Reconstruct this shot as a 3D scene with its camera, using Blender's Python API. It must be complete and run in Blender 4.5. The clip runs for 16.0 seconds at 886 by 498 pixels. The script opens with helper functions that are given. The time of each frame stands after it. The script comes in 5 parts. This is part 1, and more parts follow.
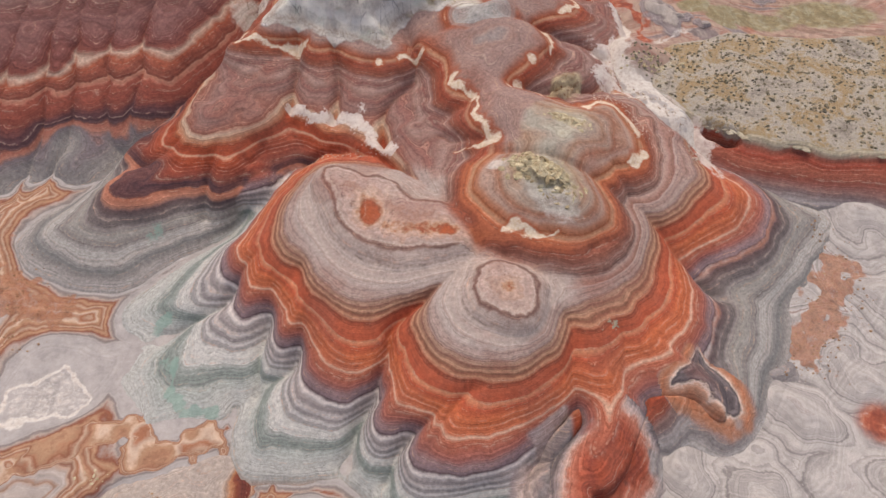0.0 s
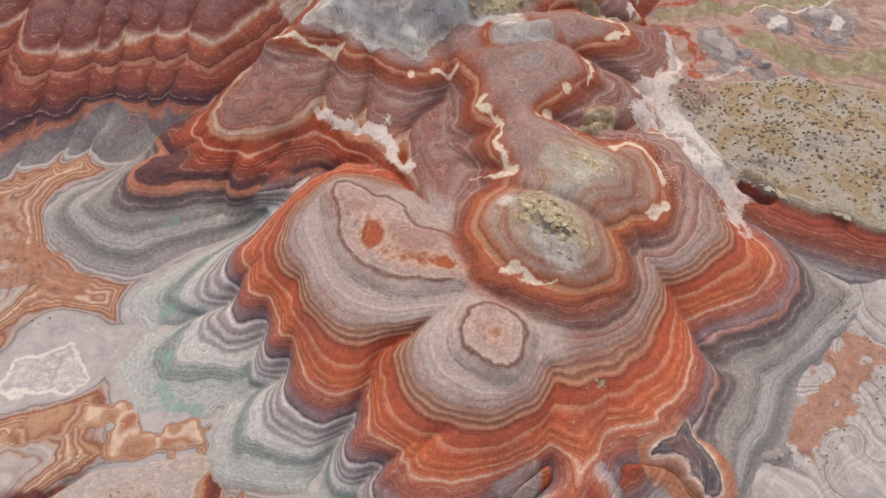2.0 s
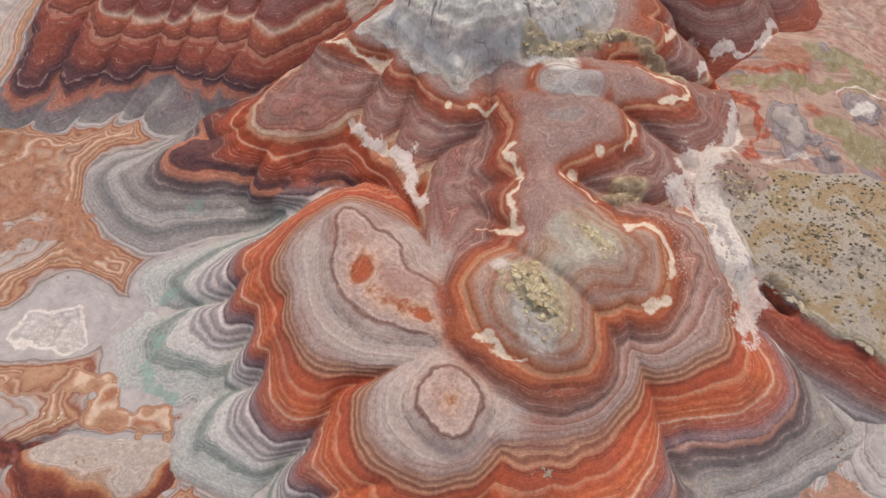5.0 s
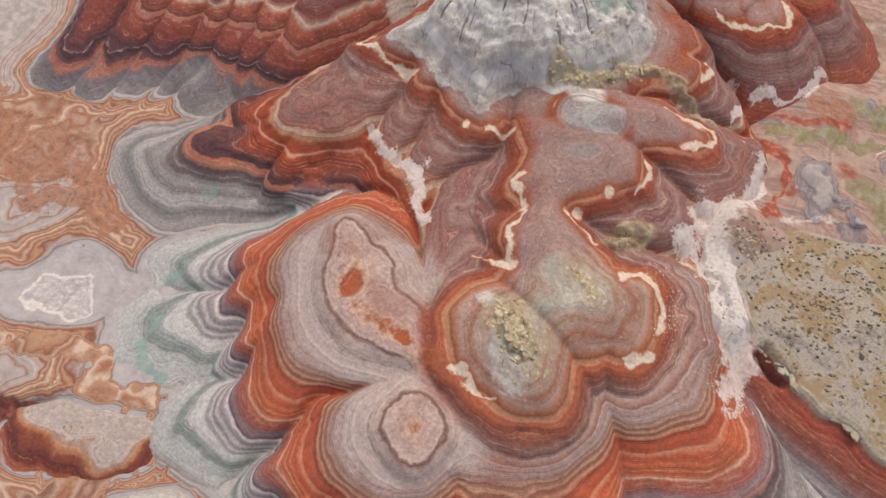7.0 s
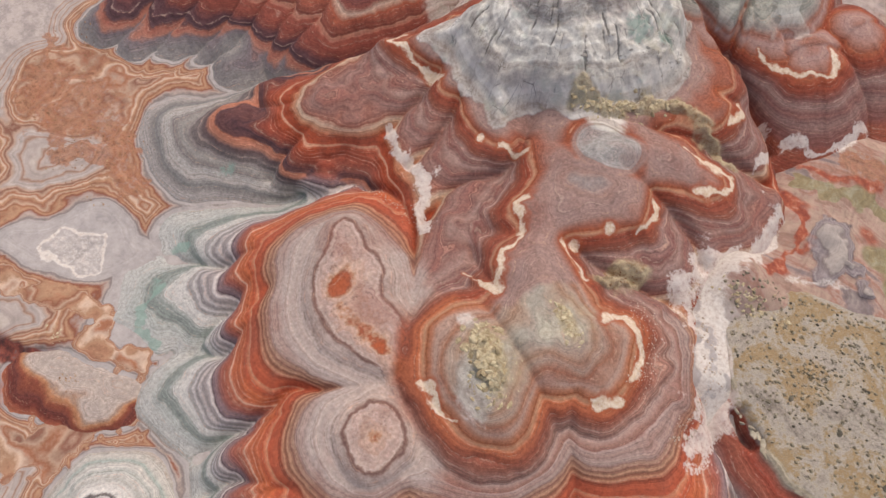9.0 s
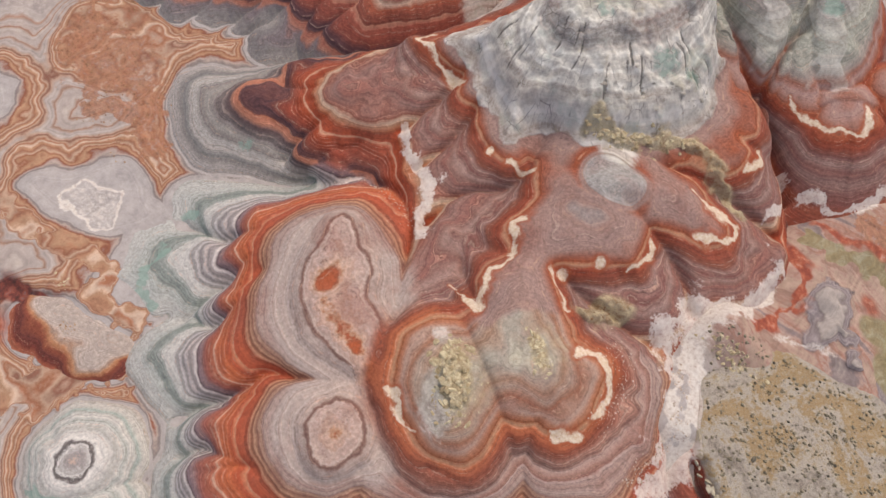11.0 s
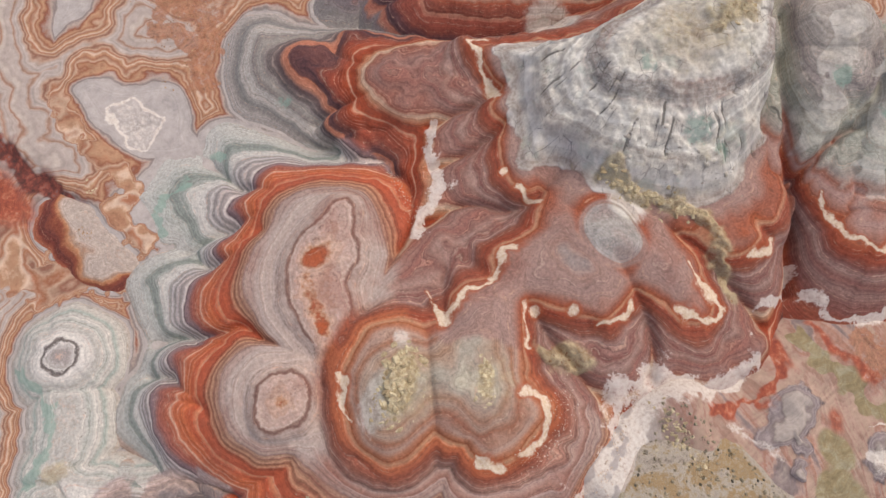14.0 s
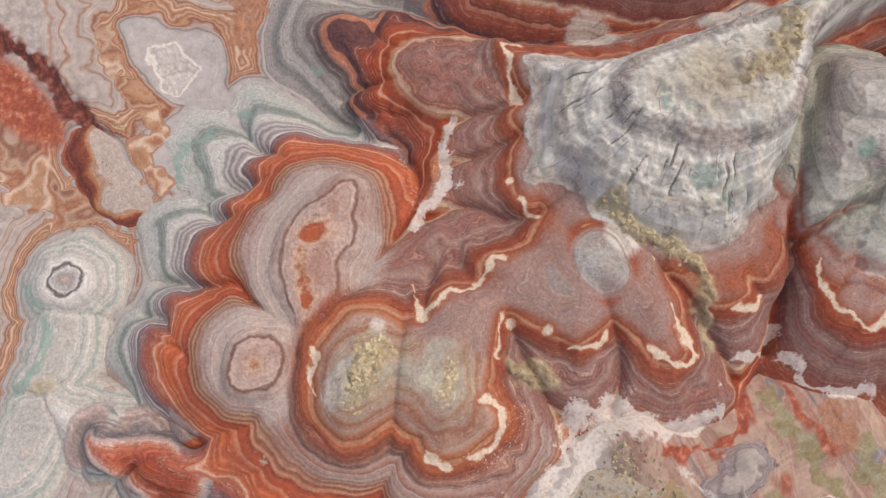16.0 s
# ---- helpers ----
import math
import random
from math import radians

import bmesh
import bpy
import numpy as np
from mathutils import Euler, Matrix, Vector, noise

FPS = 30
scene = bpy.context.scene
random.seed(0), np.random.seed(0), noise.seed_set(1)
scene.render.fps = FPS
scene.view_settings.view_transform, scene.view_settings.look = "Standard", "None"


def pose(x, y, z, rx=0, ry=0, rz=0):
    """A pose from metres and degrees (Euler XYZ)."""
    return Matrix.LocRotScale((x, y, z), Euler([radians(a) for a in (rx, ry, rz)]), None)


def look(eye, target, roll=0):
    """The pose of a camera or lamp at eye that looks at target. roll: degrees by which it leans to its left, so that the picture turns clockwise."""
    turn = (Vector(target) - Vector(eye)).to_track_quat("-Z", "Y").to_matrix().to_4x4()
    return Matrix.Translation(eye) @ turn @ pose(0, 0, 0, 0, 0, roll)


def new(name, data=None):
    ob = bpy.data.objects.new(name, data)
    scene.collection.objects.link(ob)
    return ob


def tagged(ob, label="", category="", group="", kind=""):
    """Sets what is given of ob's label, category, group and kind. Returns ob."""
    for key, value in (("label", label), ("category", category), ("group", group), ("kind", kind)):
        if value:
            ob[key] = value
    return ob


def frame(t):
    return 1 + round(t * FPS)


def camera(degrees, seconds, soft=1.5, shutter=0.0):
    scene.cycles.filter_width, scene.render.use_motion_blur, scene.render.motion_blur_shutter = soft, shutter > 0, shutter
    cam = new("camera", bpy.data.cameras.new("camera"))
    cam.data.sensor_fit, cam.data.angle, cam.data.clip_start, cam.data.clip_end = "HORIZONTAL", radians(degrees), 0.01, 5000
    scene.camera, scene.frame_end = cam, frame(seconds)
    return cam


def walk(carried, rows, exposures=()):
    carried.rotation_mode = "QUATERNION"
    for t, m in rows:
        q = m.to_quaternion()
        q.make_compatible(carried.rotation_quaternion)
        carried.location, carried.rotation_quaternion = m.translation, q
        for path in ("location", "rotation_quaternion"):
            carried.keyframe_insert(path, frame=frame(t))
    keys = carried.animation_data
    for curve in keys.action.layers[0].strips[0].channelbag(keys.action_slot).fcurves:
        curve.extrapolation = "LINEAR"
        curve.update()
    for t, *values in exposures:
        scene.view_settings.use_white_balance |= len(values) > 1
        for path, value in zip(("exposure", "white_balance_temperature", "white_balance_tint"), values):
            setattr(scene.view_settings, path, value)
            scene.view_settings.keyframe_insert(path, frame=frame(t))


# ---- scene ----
cam = camera(65.0, 16.0)
METRES, EYE, TILT, LEAN, TURN = 60.0, 60.0, -53.0, 0.0, 0.0
ROWS = [
    (0.0, 0.0, 0.0, 0.0, 0.0, 0.0, -0.0),
    (0.5, 0.0229, 0.0043, 0.0219, 1.24, -0.59, -1.58),
    (1.0, 0.0476, 0.01, 0.0484, 2.69, -1.31, -3.49),
    (1.5, 0.0683, 0.0151, 0.0716, 3.95, -1.98, -5.13),
    (2.0, 0.0926, 0.0213, 0.0995, 5.45, -2.78, -7.04),
    (2.5, 0.1118, 0.0267, 0.1243, 6.7, -3.53, -8.66),
    (3.0, 0.1342, 0.0341, 0.1526, 8.18, -4.38, -10.58),
    (3.5, 0.1518, 0.0402, 0.1784, 9.46, -5.21, -12.18),
    (4.0, 0.1721, 0.0478, 0.2089, 11.02, -6.11, -14.12),
    (6.5, 0.2462, 0.0823, 0.3515, 18.39, -11.23, -22.68),
    (7.0, 0.2579, 0.0892, 0.3802, 19.97, -12.54, -24.37),
    (7.5, 0.2683, 0.0961, 0.4093, 21.62, -13.97, -26.07),
    (8.0, 0.2779, 0.1028, 0.4381, 23.3, -15.47, -27.72),
    (8.5, 0.2863, 0.1096, 0.4668, 25.03, -17.02, -29.35),
    (9.0, 0.2941, 0.1165, 0.4951, 26.8, -18.64, -30.96),
    (11.5, 0.3153, 0.1516, 0.6381, 36.94, -28.18, -38.72),
    (12.0, 0.3163, 0.159, 0.6675, 39.43, -30.55, -40.26),
    (12.5, 0.3163, 0.1663, 0.6967, 42.15, -33.1, -41.81),
    (13.0, 0.315, 0.1731, 0.7254, 45.18, -35.91, -43.39),
    (13.5, 0.3131, 0.1798, 0.7541, 48.42, -38.94, -44.87),
    (14.0, 0.3105, 0.1858, 0.7814, 51.69, -42.03, -46.26),
    (14.5, 0.3068, 0.1913, 0.8081, 55.28, -45.42, -47.55),
    (15.0, 0.3018, 0.1965, 0.8346, 59.03, -48.99, -48.71),
    (15.5, 0.2962, 0.2014, 0.8603, 62.76, -52.6, -49.73),
    (16.0, 0.2901, 0.2062, 0.8857, 66.72, -56.39, -50.62),
]
walk(cam, [(t, pose(0, 0, EYE, TILT, LEAN, TURN) @ pose(METRES * x, METRES * y, METRES * z, 90 + pitch, roll, yaw)) for t, x, y, z, yaw, pitch, roll in ROWS])


# ---- light ----
SUN_EL, SUN_AZ = 68.0, -12.0
world = bpy.data.worlds.new("sky")
scene.world = world
world.use_nodes = True
wn = world.node_tree
sky = wn.nodes.new("ShaderNodeTexSky")
sky.sky_type = "NISHITA"
sky.sun_disc = False
sky.sun_elevation, sky.sun_rotation = radians(SUN_EL), radians(SUN_AZ)
sky.air_density, sky.dust_density, sky.ozone_density = 0.8, 5.0, 0.3
wn.links.new(sky.outputs[0], wn.nodes["Background"].inputs[0])
wn.nodes["Background"].inputs[1].default_value = 0.23
sun_data = bpy.data.lights.new("sun", "SUN")
sun_data.energy, sun_data.angle, sun_data.color = 0.78, radians(22), (1.0, 0.92, 0.80)
sun = new("sun", sun_data)
sd = Vector((math.sin(radians(SUN_AZ)) * math.cos(radians(SUN_EL)), math.cos(radians(SUN_AZ)) * math.cos(radians(SUN_EL)), math.sin(radians(SUN_EL))))
sun.matrix_world = look(sd * 200, (0, 0, 0))
scene.view_settings.exposure = -0.31


# ---- materials ----
def rgb(h):
    """Linear colour of a hex string."""
    c = [int(h[i:i + 2], 16) / 255 for i in (0, 2, 4)]
    c = [v / 12.92 if v <= 0.04045 else ((v + 0.055) / 1.055) ** 2.4 for v in c]
    c[2] *= 0.97
    grey = 0.3 * c[0] + 0.6 * c[1] + 0.1 * c[2]
    return tuple(grey + 0.95 * (v - grey) for v in c) + (1.0,)


class Nodes:
    """Small helper to chain shader nodes."""

    def __init__(self, name):
        self.mat = bpy.data.materials.new(name)
        self.mat.use_nodes = True
        self.t = self.mat.node_tree
        self.bsdf = self.t.nodes["Principled BSDF"]
        self.bsdf.inputs["Specular IOR Level"].default_value = 0.25
        self.pos = self.t.nodes.new("ShaderNodeNewGeometry").outputs["Position"]

    def put(self, sock, v):
        if hasattr(v, "is_linked"):
            self.t.links.new(v, sock)
        else:
            sock.default_value = v

    def attr(self, name):
        n = self.t.nodes.new("ShaderNodeAttribute")
        n.attribute_name = name
        return n.outputs["Fac"]

    def noise(self, scale, detail=3.0, rough=0.55, at=None, dim="3D", w=None, dist=0.0):
        n = self.t.nodes.new("ShaderNodeTexNoise")
        n.noise_dimensions = dim
        if dim == "1D":
            self.put(n.inputs["W"], w)
        else:
            self.put(n.inputs["Vector"], at if at is not None else self.pos)
        n.inputs["Scale"].default_value, n.inputs["Detail"].default_value = scale, detail
        n.inputs["Roughness"].default_value, n.inputs["Distortion"].default_value = rough, dist
        return n.outputs["Fac"]

    def voro(self, scale, feature="F1", at=None):
        n = self.t.nodes.new("ShaderNodeTexVoronoi")
        n.feature = feature
        self.put(n.inputs["Vector"], at if at is not None else self.pos)
        n.inputs["Scale"].default_value = scale
        return n.outputs["Distance"]

    def m(self, op, a, b=0.0, c=0.0, clamp=False):
        n = self.t.nodes.new("ShaderNodeMath")
        n.operation, n.use_clamp = op, clamp
        for s, v in zip(n.inputs, (a, b, c)):
            self.put(s, v)
        return n.outputs[0]

    def ss(self, v, lo, hi, a=0.0, b=1.0):
        n = self.t.nodes.new("ShaderNodeMapRange")
        n.interpolation_type = "SMOOTHSTEP"
        for i, x in enumerate((v, lo, hi, a, b)):
            self.put(n.inputs[i], x)
        return n.outputs[0]

    def lin(self, v, lo, hi, a=0.0, b=1.0):
        n = self.t.nodes.new("ShaderNodeMapRange")
        for i, x in enumerate((v, lo, hi, a, b)):
            self.put(n.inputs[i], x)
        return n.outputs[0]

    def mix(self, f, a, b, mode="MIX"):
        n = self.t.nodes.new("ShaderNodeMix")
        n.data_type, n.blend_type = "RGBA", mode
        self.put(n.inputs["Factor"], f)
        self.put(n.inputs["A"], a)
        self.put(n.inputs["B"], b)
        return n.outputs["Result"]

    def ramp(self, f, stops, mode="LINEAR"):
        n = self.t.nodes.new("ShaderNodeValToRGB")
        e = n.color_ramp.elements
        n.color_ramp.interpolation = mode
        while len(e) < len(stops):
            e.new(0.5)
        for k, (p, c) in zip(e, stops):
            k.position = p
            k.color = c
        self.put(n.inputs[0], f)
        return n.outputs[0]

    def beds(self, f, stops):
        """Colour of a bed height; a long list is split over several ramps."""
        col = None
        for i in range(0, len(stops) - 1, 30):
            some = stops[i:i + 31]
            a, b = some[0][0], some[-1][0]
            c = self.ramp(self.lin(f, a, b), [((z - a) / (b - a), rgb(h)) for z, h in some])
            col = c if col is None else self.mix(self.m("GREATER_THAN", f, a), col, c)
        return col

    def scaled(self, x, y, z):
        n = self.t.nodes.new("ShaderNodeVectorMath")
        n.operation = "MULTIPLY"
        self.put(n.inputs[0], self.pos)
        n.inputs[1].default_value = (x, y, z)
        return n.outputs[0]

    def bump(self, h, strength, dist, normal=None):
        n = self.t.nodes.new("ShaderNodeBump")
        n.inputs["Strength"].default_value, n.inputs["Distance"].default_value = strength, dist
        self.put(n.inputs["Height"], h)
        if normal is not None:
            self.put(n.inputs["Normal"], normal)
        return n.outputs[0]

    def done(self, col, rough=0.92, normal=None):
        self.put(self.bsdf.inputs["Base Color"], col)
        self.put(self.bsdf.inputs["Roughness"], rough)
        if normal is not None:
            self.put(self.bsdf.inputs["Normal"], normal)
        return self.mat


RINGS = [(p, rgb(c)) for p, c in (
    (0.0, "94442f"), (0.06, "a24d33"), (0.09, "8d4433"), (0.12, "a3523a"), (0.17, "b5705a"), (0.195, "c4a497"), (0.22, "ad9a96"), (0.24, "6f6464"), (0.262, "827878"), (0.28, "93827f"), (0.31, "98867f"), (0.335, "a8928b"),
    (0.36, "b9a59d"), (0.385, "a08f8c"), (0.42, "b3a8a2"), (0.45, "958b88"), (0.49, "b0a8a2"),
    (0.51, "5d5355"), (0.60, "655a5b"), (0.63, "7d7070"), (0.65, "574c4d"), (0.668, "d9c0b0"), (0.685, "bb8d74"), (0.73, "b3714f"), (0.77, "a9785f"), (0.80, "9a8079"), (0.83, "7d6c69"), (0.86, "a3958f"), (0.90, "8f827e"), (1.0, "a59c97"))]


def strata_material(name, stops, warp=0.12, lam=0.6, cover=0.6, radial=0.0, dusky=None, plate=None):
    """Banded claystone: colour follows the bed height kept in 'bed', with laminae, stains, salt, crust and grey ash cover."""
    n = Nodes(name)
    big = n.noise(0.22, 3)
    mid = n.noise(1.1, 4)
    fine = n.noise(5.0, 4, 0.65)
    bed = n.m("ADD", n.attr("bed"), n.m("MULTIPLY", n.m("SUBTRACT", big, 0.5), 4.0 * warp))
    bed = n.m("ADD", bed, n.m("MULTIPLY", n.m("SUBTRACT", n.noise(0.9, 3, 0.55), 0.5), 0.9 * warp + 0.09))
    bed = n.m("ADD", bed, n.m("MULTIPLY", n.m("SUBTRACT", fine, 0.5), 0.16 * warp + 0.10))
    col = n.beds(bed, stops)
    if dusky:
        col = n.mix(n.ss(n.m("ADD", n.attr("dusk"), n.m("MULTIPLY", n.m("SUBTRACT", mid, 0.5), 0.4)), 0.3, 0.7), col, n.beds(bed, dusky))
    if plate:
        flat = n.m("ADD", n.attr("plate"), n.m("SUBTRACT", bed, n.attr("bed")))
        flat = n.m("ADD", flat, n.m("MULTIPLY", n.m("SUBTRACT", n.noise(1.8, 6, 0.72), 0.5), n.ss(flat, 9.3, 9.7, 0.1, 0.55)))
        col = n.mix(n.attr("plated"), col, n.beds(flat, plate))
    # rings round a low hollow and a dark tongue
    curl = n.m("ADD", n.attr("curl"), n.m("ADD", n.m("MULTIPLY", n.m("SUBTRACT", mid, 0.5), 0.07), n.m("MULTIPLY", n.m("SUBTRACT", fine, 0.5), 0.03)))
    col = n.mix(n.ss(n.attr("curled"), 0.3, 0.7), col, n.ramp(curl, RINGS))
    if dusky:
        drift = n.m("MULTIPLY", n.ss(n.noise(0.17, 4, 0.6), 0.46, 0.66), n.ss(bed, 3.6, 4.2))
        col = n.mix(n.m("MULTIPLY", drift, 0.38), col, rgb("8c5546"))
    lamina = n.noise(5.0, 3, 0.65, dim="1D", w=bed)
    thin = n.noise(17.0, 2, 0.6, dim="1D", w=bed)
    gate = n.ss(n.noise(0.5, 2), 0.35, 0.65)
    n_thin = 0.7 if dusky else 0.3
    v = n.m("ADD", 1.0, n.m("MULTIPLY", n.m("SUBTRACT", lamina, 0.5), lam * 1.3))
    v = n.m("ADD", v, n.m("MULTIPLY", n.m("MULTIPLY", n.m("SUBTRACT", thin, 0.5), lam * 1.5), gate))
    v = n.m("ADD", v, n.m("MULTIPLY", n.m("SUBTRACT", n.noise(2.2, 8, 0.78), 0.5), 0.85))
    v = n.m("ADD", v, n.m("MULTIPLY", n.m("SUBTRACT", n.noise(34.0, 2, 0.6, dim="1D", w=bed), 0.5), lam * n_thin))
    if plate:
        v = n.m("ADD", v, n.m("MULTIPLY", n.m("SUBTRACT", 1.0, v), n.m("MULTIPLY", n.attr("plated"), 0.45)))
    comb = n.t.nodes.new("ShaderNodeCombineColor")
    for i in range(3):
        n.put(comb.inputs[i], v)
    col = n.mix(1.0, col, comb.outputs[0], "MULTIPLY")
    # pale dusting along thin beds
    dust = n.m("MULTIPLY", n.ss(n.noise(3.6, 3, 0.7, dim="1D", w=n.m("ADD", bed, 31.0)), 0.60, 0.68), n.ss(n.noise(0.7, 4, 0.7), 0.42, 0.62))
    col = n.mix(n.m("MULTIPLY", dust, 0.28), col, rgb("dcc2ae"))
    streak = n.m("MULTIPLY", n.ss(n.noise(8.0, 2, 0.6, dim="1D", w=n.m("ADD", bed, 57.0)), 0.62, 0.70), n.ss(n.noise(0.9, 5, 0.75), 0.46, 0.62))
    col = n.mix(n.m("MULTIPLY", streak, 0.5), col, rgb("cfa58c"))
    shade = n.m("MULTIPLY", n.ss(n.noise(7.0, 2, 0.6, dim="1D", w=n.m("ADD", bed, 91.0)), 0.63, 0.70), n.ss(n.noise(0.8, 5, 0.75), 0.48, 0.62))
    col = n.mix(n.m("MULTIPLY", shade, 0.45), col, rgb("56403a"))
    # fine runs down the slope
    runs = n.noise(1.0, 4, 0.65, at=n.scaled(3.2, 3.2, 0.35))
    rv = n.lin(runs, 0.3, 0.7, 0.79, 1.21)
    comb2 = n.t.nodes.new("ShaderNodeCombineColor")
    for i in range(3):
        n.put(comb2.inputs[i], rv)
    col = n.mix(1.0, col, comb2.outputs[0], "MULTIPLY")
    edge = n.m("MULTIPLY", n.m("SUBTRACT", n.noise(1.6, 5, 0.7), 0.5), 0.9)
    g = n.ss(n.m("ADD", n.attr("ash"), n.m("MULTIPLY", edge, 0.5)), 0.36, 0.66)
    gz = n.noise(2.6, 3, 0.6, dim="1D", w=n.m("MULTIPLY", bed, 0.45))
    ashc = n.ramp(n.m("ADD", n.m("ADD", gz, n.m("MULTIPLY", n.m("SUBTRACT", n.noise(0.6, 8, 0.78), 0.5), 1.0)), n.m("MULTIPLY", n.m("SUBTRACT", runs, 0.5), 0.45)),
                  [(0.16, rgb("958c84")), (0.31, rgb("b4aca3")), (0.43, rgb("c9c3b9")), (0.55, rgb("dad5cb")), (0.7, rgb("f2eee6"))])
    ashc = n.mix(n.m("MULTIPLY", n.ss(n.noise(0.3, 4, 0.65), 0.56, 0.68), 0.4), ashc, rgb("93a795"))
    ashc = n.mix(n.m("MULTIPLY", n.ss(n.noise(0.24, 4, 0.6, at=n.scaled(1.0, 1.0, 3.0)), 0.58, 0.7), 0.45), ashc, rgb("b3a880"))
    crack = n.ss(n.voro(0.55, "DISTANCE_TO_EDGE", at=n.scaled(1.0, 1.0, 0.35)), 0.0, 0.035, 1.0, 0.0)
    crack = n.m("MULTIPLY", crack, n.ss(n.noise(0.35, 3), 0.5, 0.62))
    ashc = n.mix(n.m("MULTIPLY", crack, 0.7), ashc, rgb("4c4743"))
    col = n.mix(n.m("MULTIPLY", g, cover), col, ashc)
    # joints in the ash, the shade inside them painted as dark grey
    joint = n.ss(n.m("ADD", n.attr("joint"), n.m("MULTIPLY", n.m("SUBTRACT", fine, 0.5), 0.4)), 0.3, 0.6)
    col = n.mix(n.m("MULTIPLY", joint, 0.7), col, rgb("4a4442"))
    if radial:
        lines = n.noise(55.0, 3, 0.7, dim="1D", w=n.m("ADD", n.attr("fall"), n.m("MULTIPLY", n.m("SUBTRACT", mid, 0.5), 0.03)))
        gate2 = n.m("MULTIPLY", n.ss(n.noise(0.35, 4, 0.6), 0.42, 0.6), n.m("MULTIPLY", g, n.ss(bed, 16.7, 17.1, 1.0, 0.0)))
        col = n.mix(n.m("MULTIPLY", n.m("MULTIPLY", n.ss(lines, 0.60, 0.68), gate2), radial), col, rgb("5a524e"))
        col = n.mix(n.m("MULTIPLY", n.m("MULTIPLY", n.ss(lines, 0.46, 0.34), gate2), 0.8 * radial), col, rgb("d9d4ca"))
    teal = n.ss(n.m("ADD", n.attr("teal"), n.m("ADD", n.m("MULTIPLY", n.m("SUBTRACT", n.noise(1.3, 5, 0.75), 0.5), 1.9), n.m("MULTIPLY", n.m("SUBTRACT", runs, 0.5), 0.8))), 0.4, 0.8)
    col = n.mix(n.m("MULTIPLY", teal, 0.6), col, rgb("7f9f91"))
    o = n.ss(n.m("ADD", n.attr("crust"), n.m("MULTIPLY", edge, 0.8)), 0.25, 0.85)
    olive = n.ramp(n.m("ADD", n.noise(0.9, 6, 0.75), n.m("MULTIPLY", n.m("SUBTRACT", n.noise(7.0, 4, 0.75), 0.5), 0.5)),
                   [(0.25, rgb("7d684e")), (0.40, rgb("a38a64")), (0.5, rgb("b3a486")), (0.6, rgb("cbb98f")), (0.78, rgb("b8b0a0"))])
    col = n.mix(n.m("MULTIPLY", o, 0.8), col, olive)
    w = n.ss(n.m("ADD", n.attr("salt"), n.m("MULTIPLY", n.ss(n.attr("salt"), 0.1, 0.5), n.m("ADD", n.m("MULTIPLY", n.m("SUBTRACT", n.noise(2.2, 7, 0.8), 0.5), 0.6), n.m("MULTIPLY", n.m("SUBTRACT", runs, 0.5), 1.9)))), 0.36, 0.75)
    saltc = n.ramp(n.noise(1.6, 5, 0.75), [(0.3, rgb("a8908a")), (0.42, rgb("cdbcb2")), (0.55, rgb("d8cdc4")), (0.75, rgb("e3dcd4"))])
    col = n.mix(n.m("MULTIPLY", w, 0.85), col, saltc)
    halo = n.ss(n.m("ADD", n.attr("vein"), n.m("MULTIPLY", n.m("SUBTRACT", mid, 0.5), 0.25)), 0.03, 0.35)
    col = n.mix(n.m("MULTIPLY", halo, 0.6), col, rgb("a3522f"))
    vein = n.ss(n.m("ADD", n.attr("vein"), n.m("MULTIPLY", n.m("SUBTRACT", n.noise(3.2, 5, 0.75), 0.5), 1.5)), 0.38, 0.95)
    col = n.mix(n.m("MULTIPLY", vein, 0.9), col, n.ramp(n.noise(4.0, 4, 0.7), [(0.3, rgb("cdb291")), (0.5, rgb("ddcbb2")), (0.7, rgb("e9dfd0"))]))
    patch = n.noise(0.16, 5, 0.65, dist=0.6)
    grit = n.ramp(n.m("ADD", n.m("MULTIPLY", patch, 0.65), n.m("MULTIPLY", n.noise(2.4, 8, 0.85), 0.4)),
                  [(0.36, rgb("675f56")), (0.43, rgb("887d71")), (0.48, rgb("a3978a")), (0.51, rgb("b3a89a")), (0.545, rgb("a08d70")), (0.58, rgb("9f825a")), (0.61, rgb("a89475")), (0.68, rgb("bcafa0"))])
    speck = n.m("MULTIPLY", n.ss(n.noise(3.0, 7, 0.85), 0.60, 0.68), n.ss(n.noise(0.4, 3), 0.4, 0.62))
    grit = n.mix(n.m("MULTIPLY", speck, 0.6), grit, rgb("4e4840"))
    grit = n.mix(n.m("MULTIPLY", n.ss(n.noise(4.6, 6, 0.85), 0.60, 0.68), 0.4), grit, rgb("d3cabc"))
    gm = n.ss(n.m("ADD", n.attr("grit"), n.m("MULTIPLY", edge, 0.5)), 0.35, 0.65)
    col = n.mix(gm, col, grit)
    b = n.bump(n.m("ADD", n.noise(9.0, 4, 0.7), n.m("MULTIPLY", lamina, 0.8)), 0.8, 0.10)
    rub = n.bump(n.m("MULTIPLY", n.noise(3.0, 8, 0.85), n.m("ADD", n.m("ADD", n.m("MULTIPLY", g, 1.5), o), n.m("MULTIPLY", gm, 1.3))), 0.6, 0.18, b)
    return n.done(col, n.lin(v, 0.7, 1.3, 0.97, 0.85), rub)


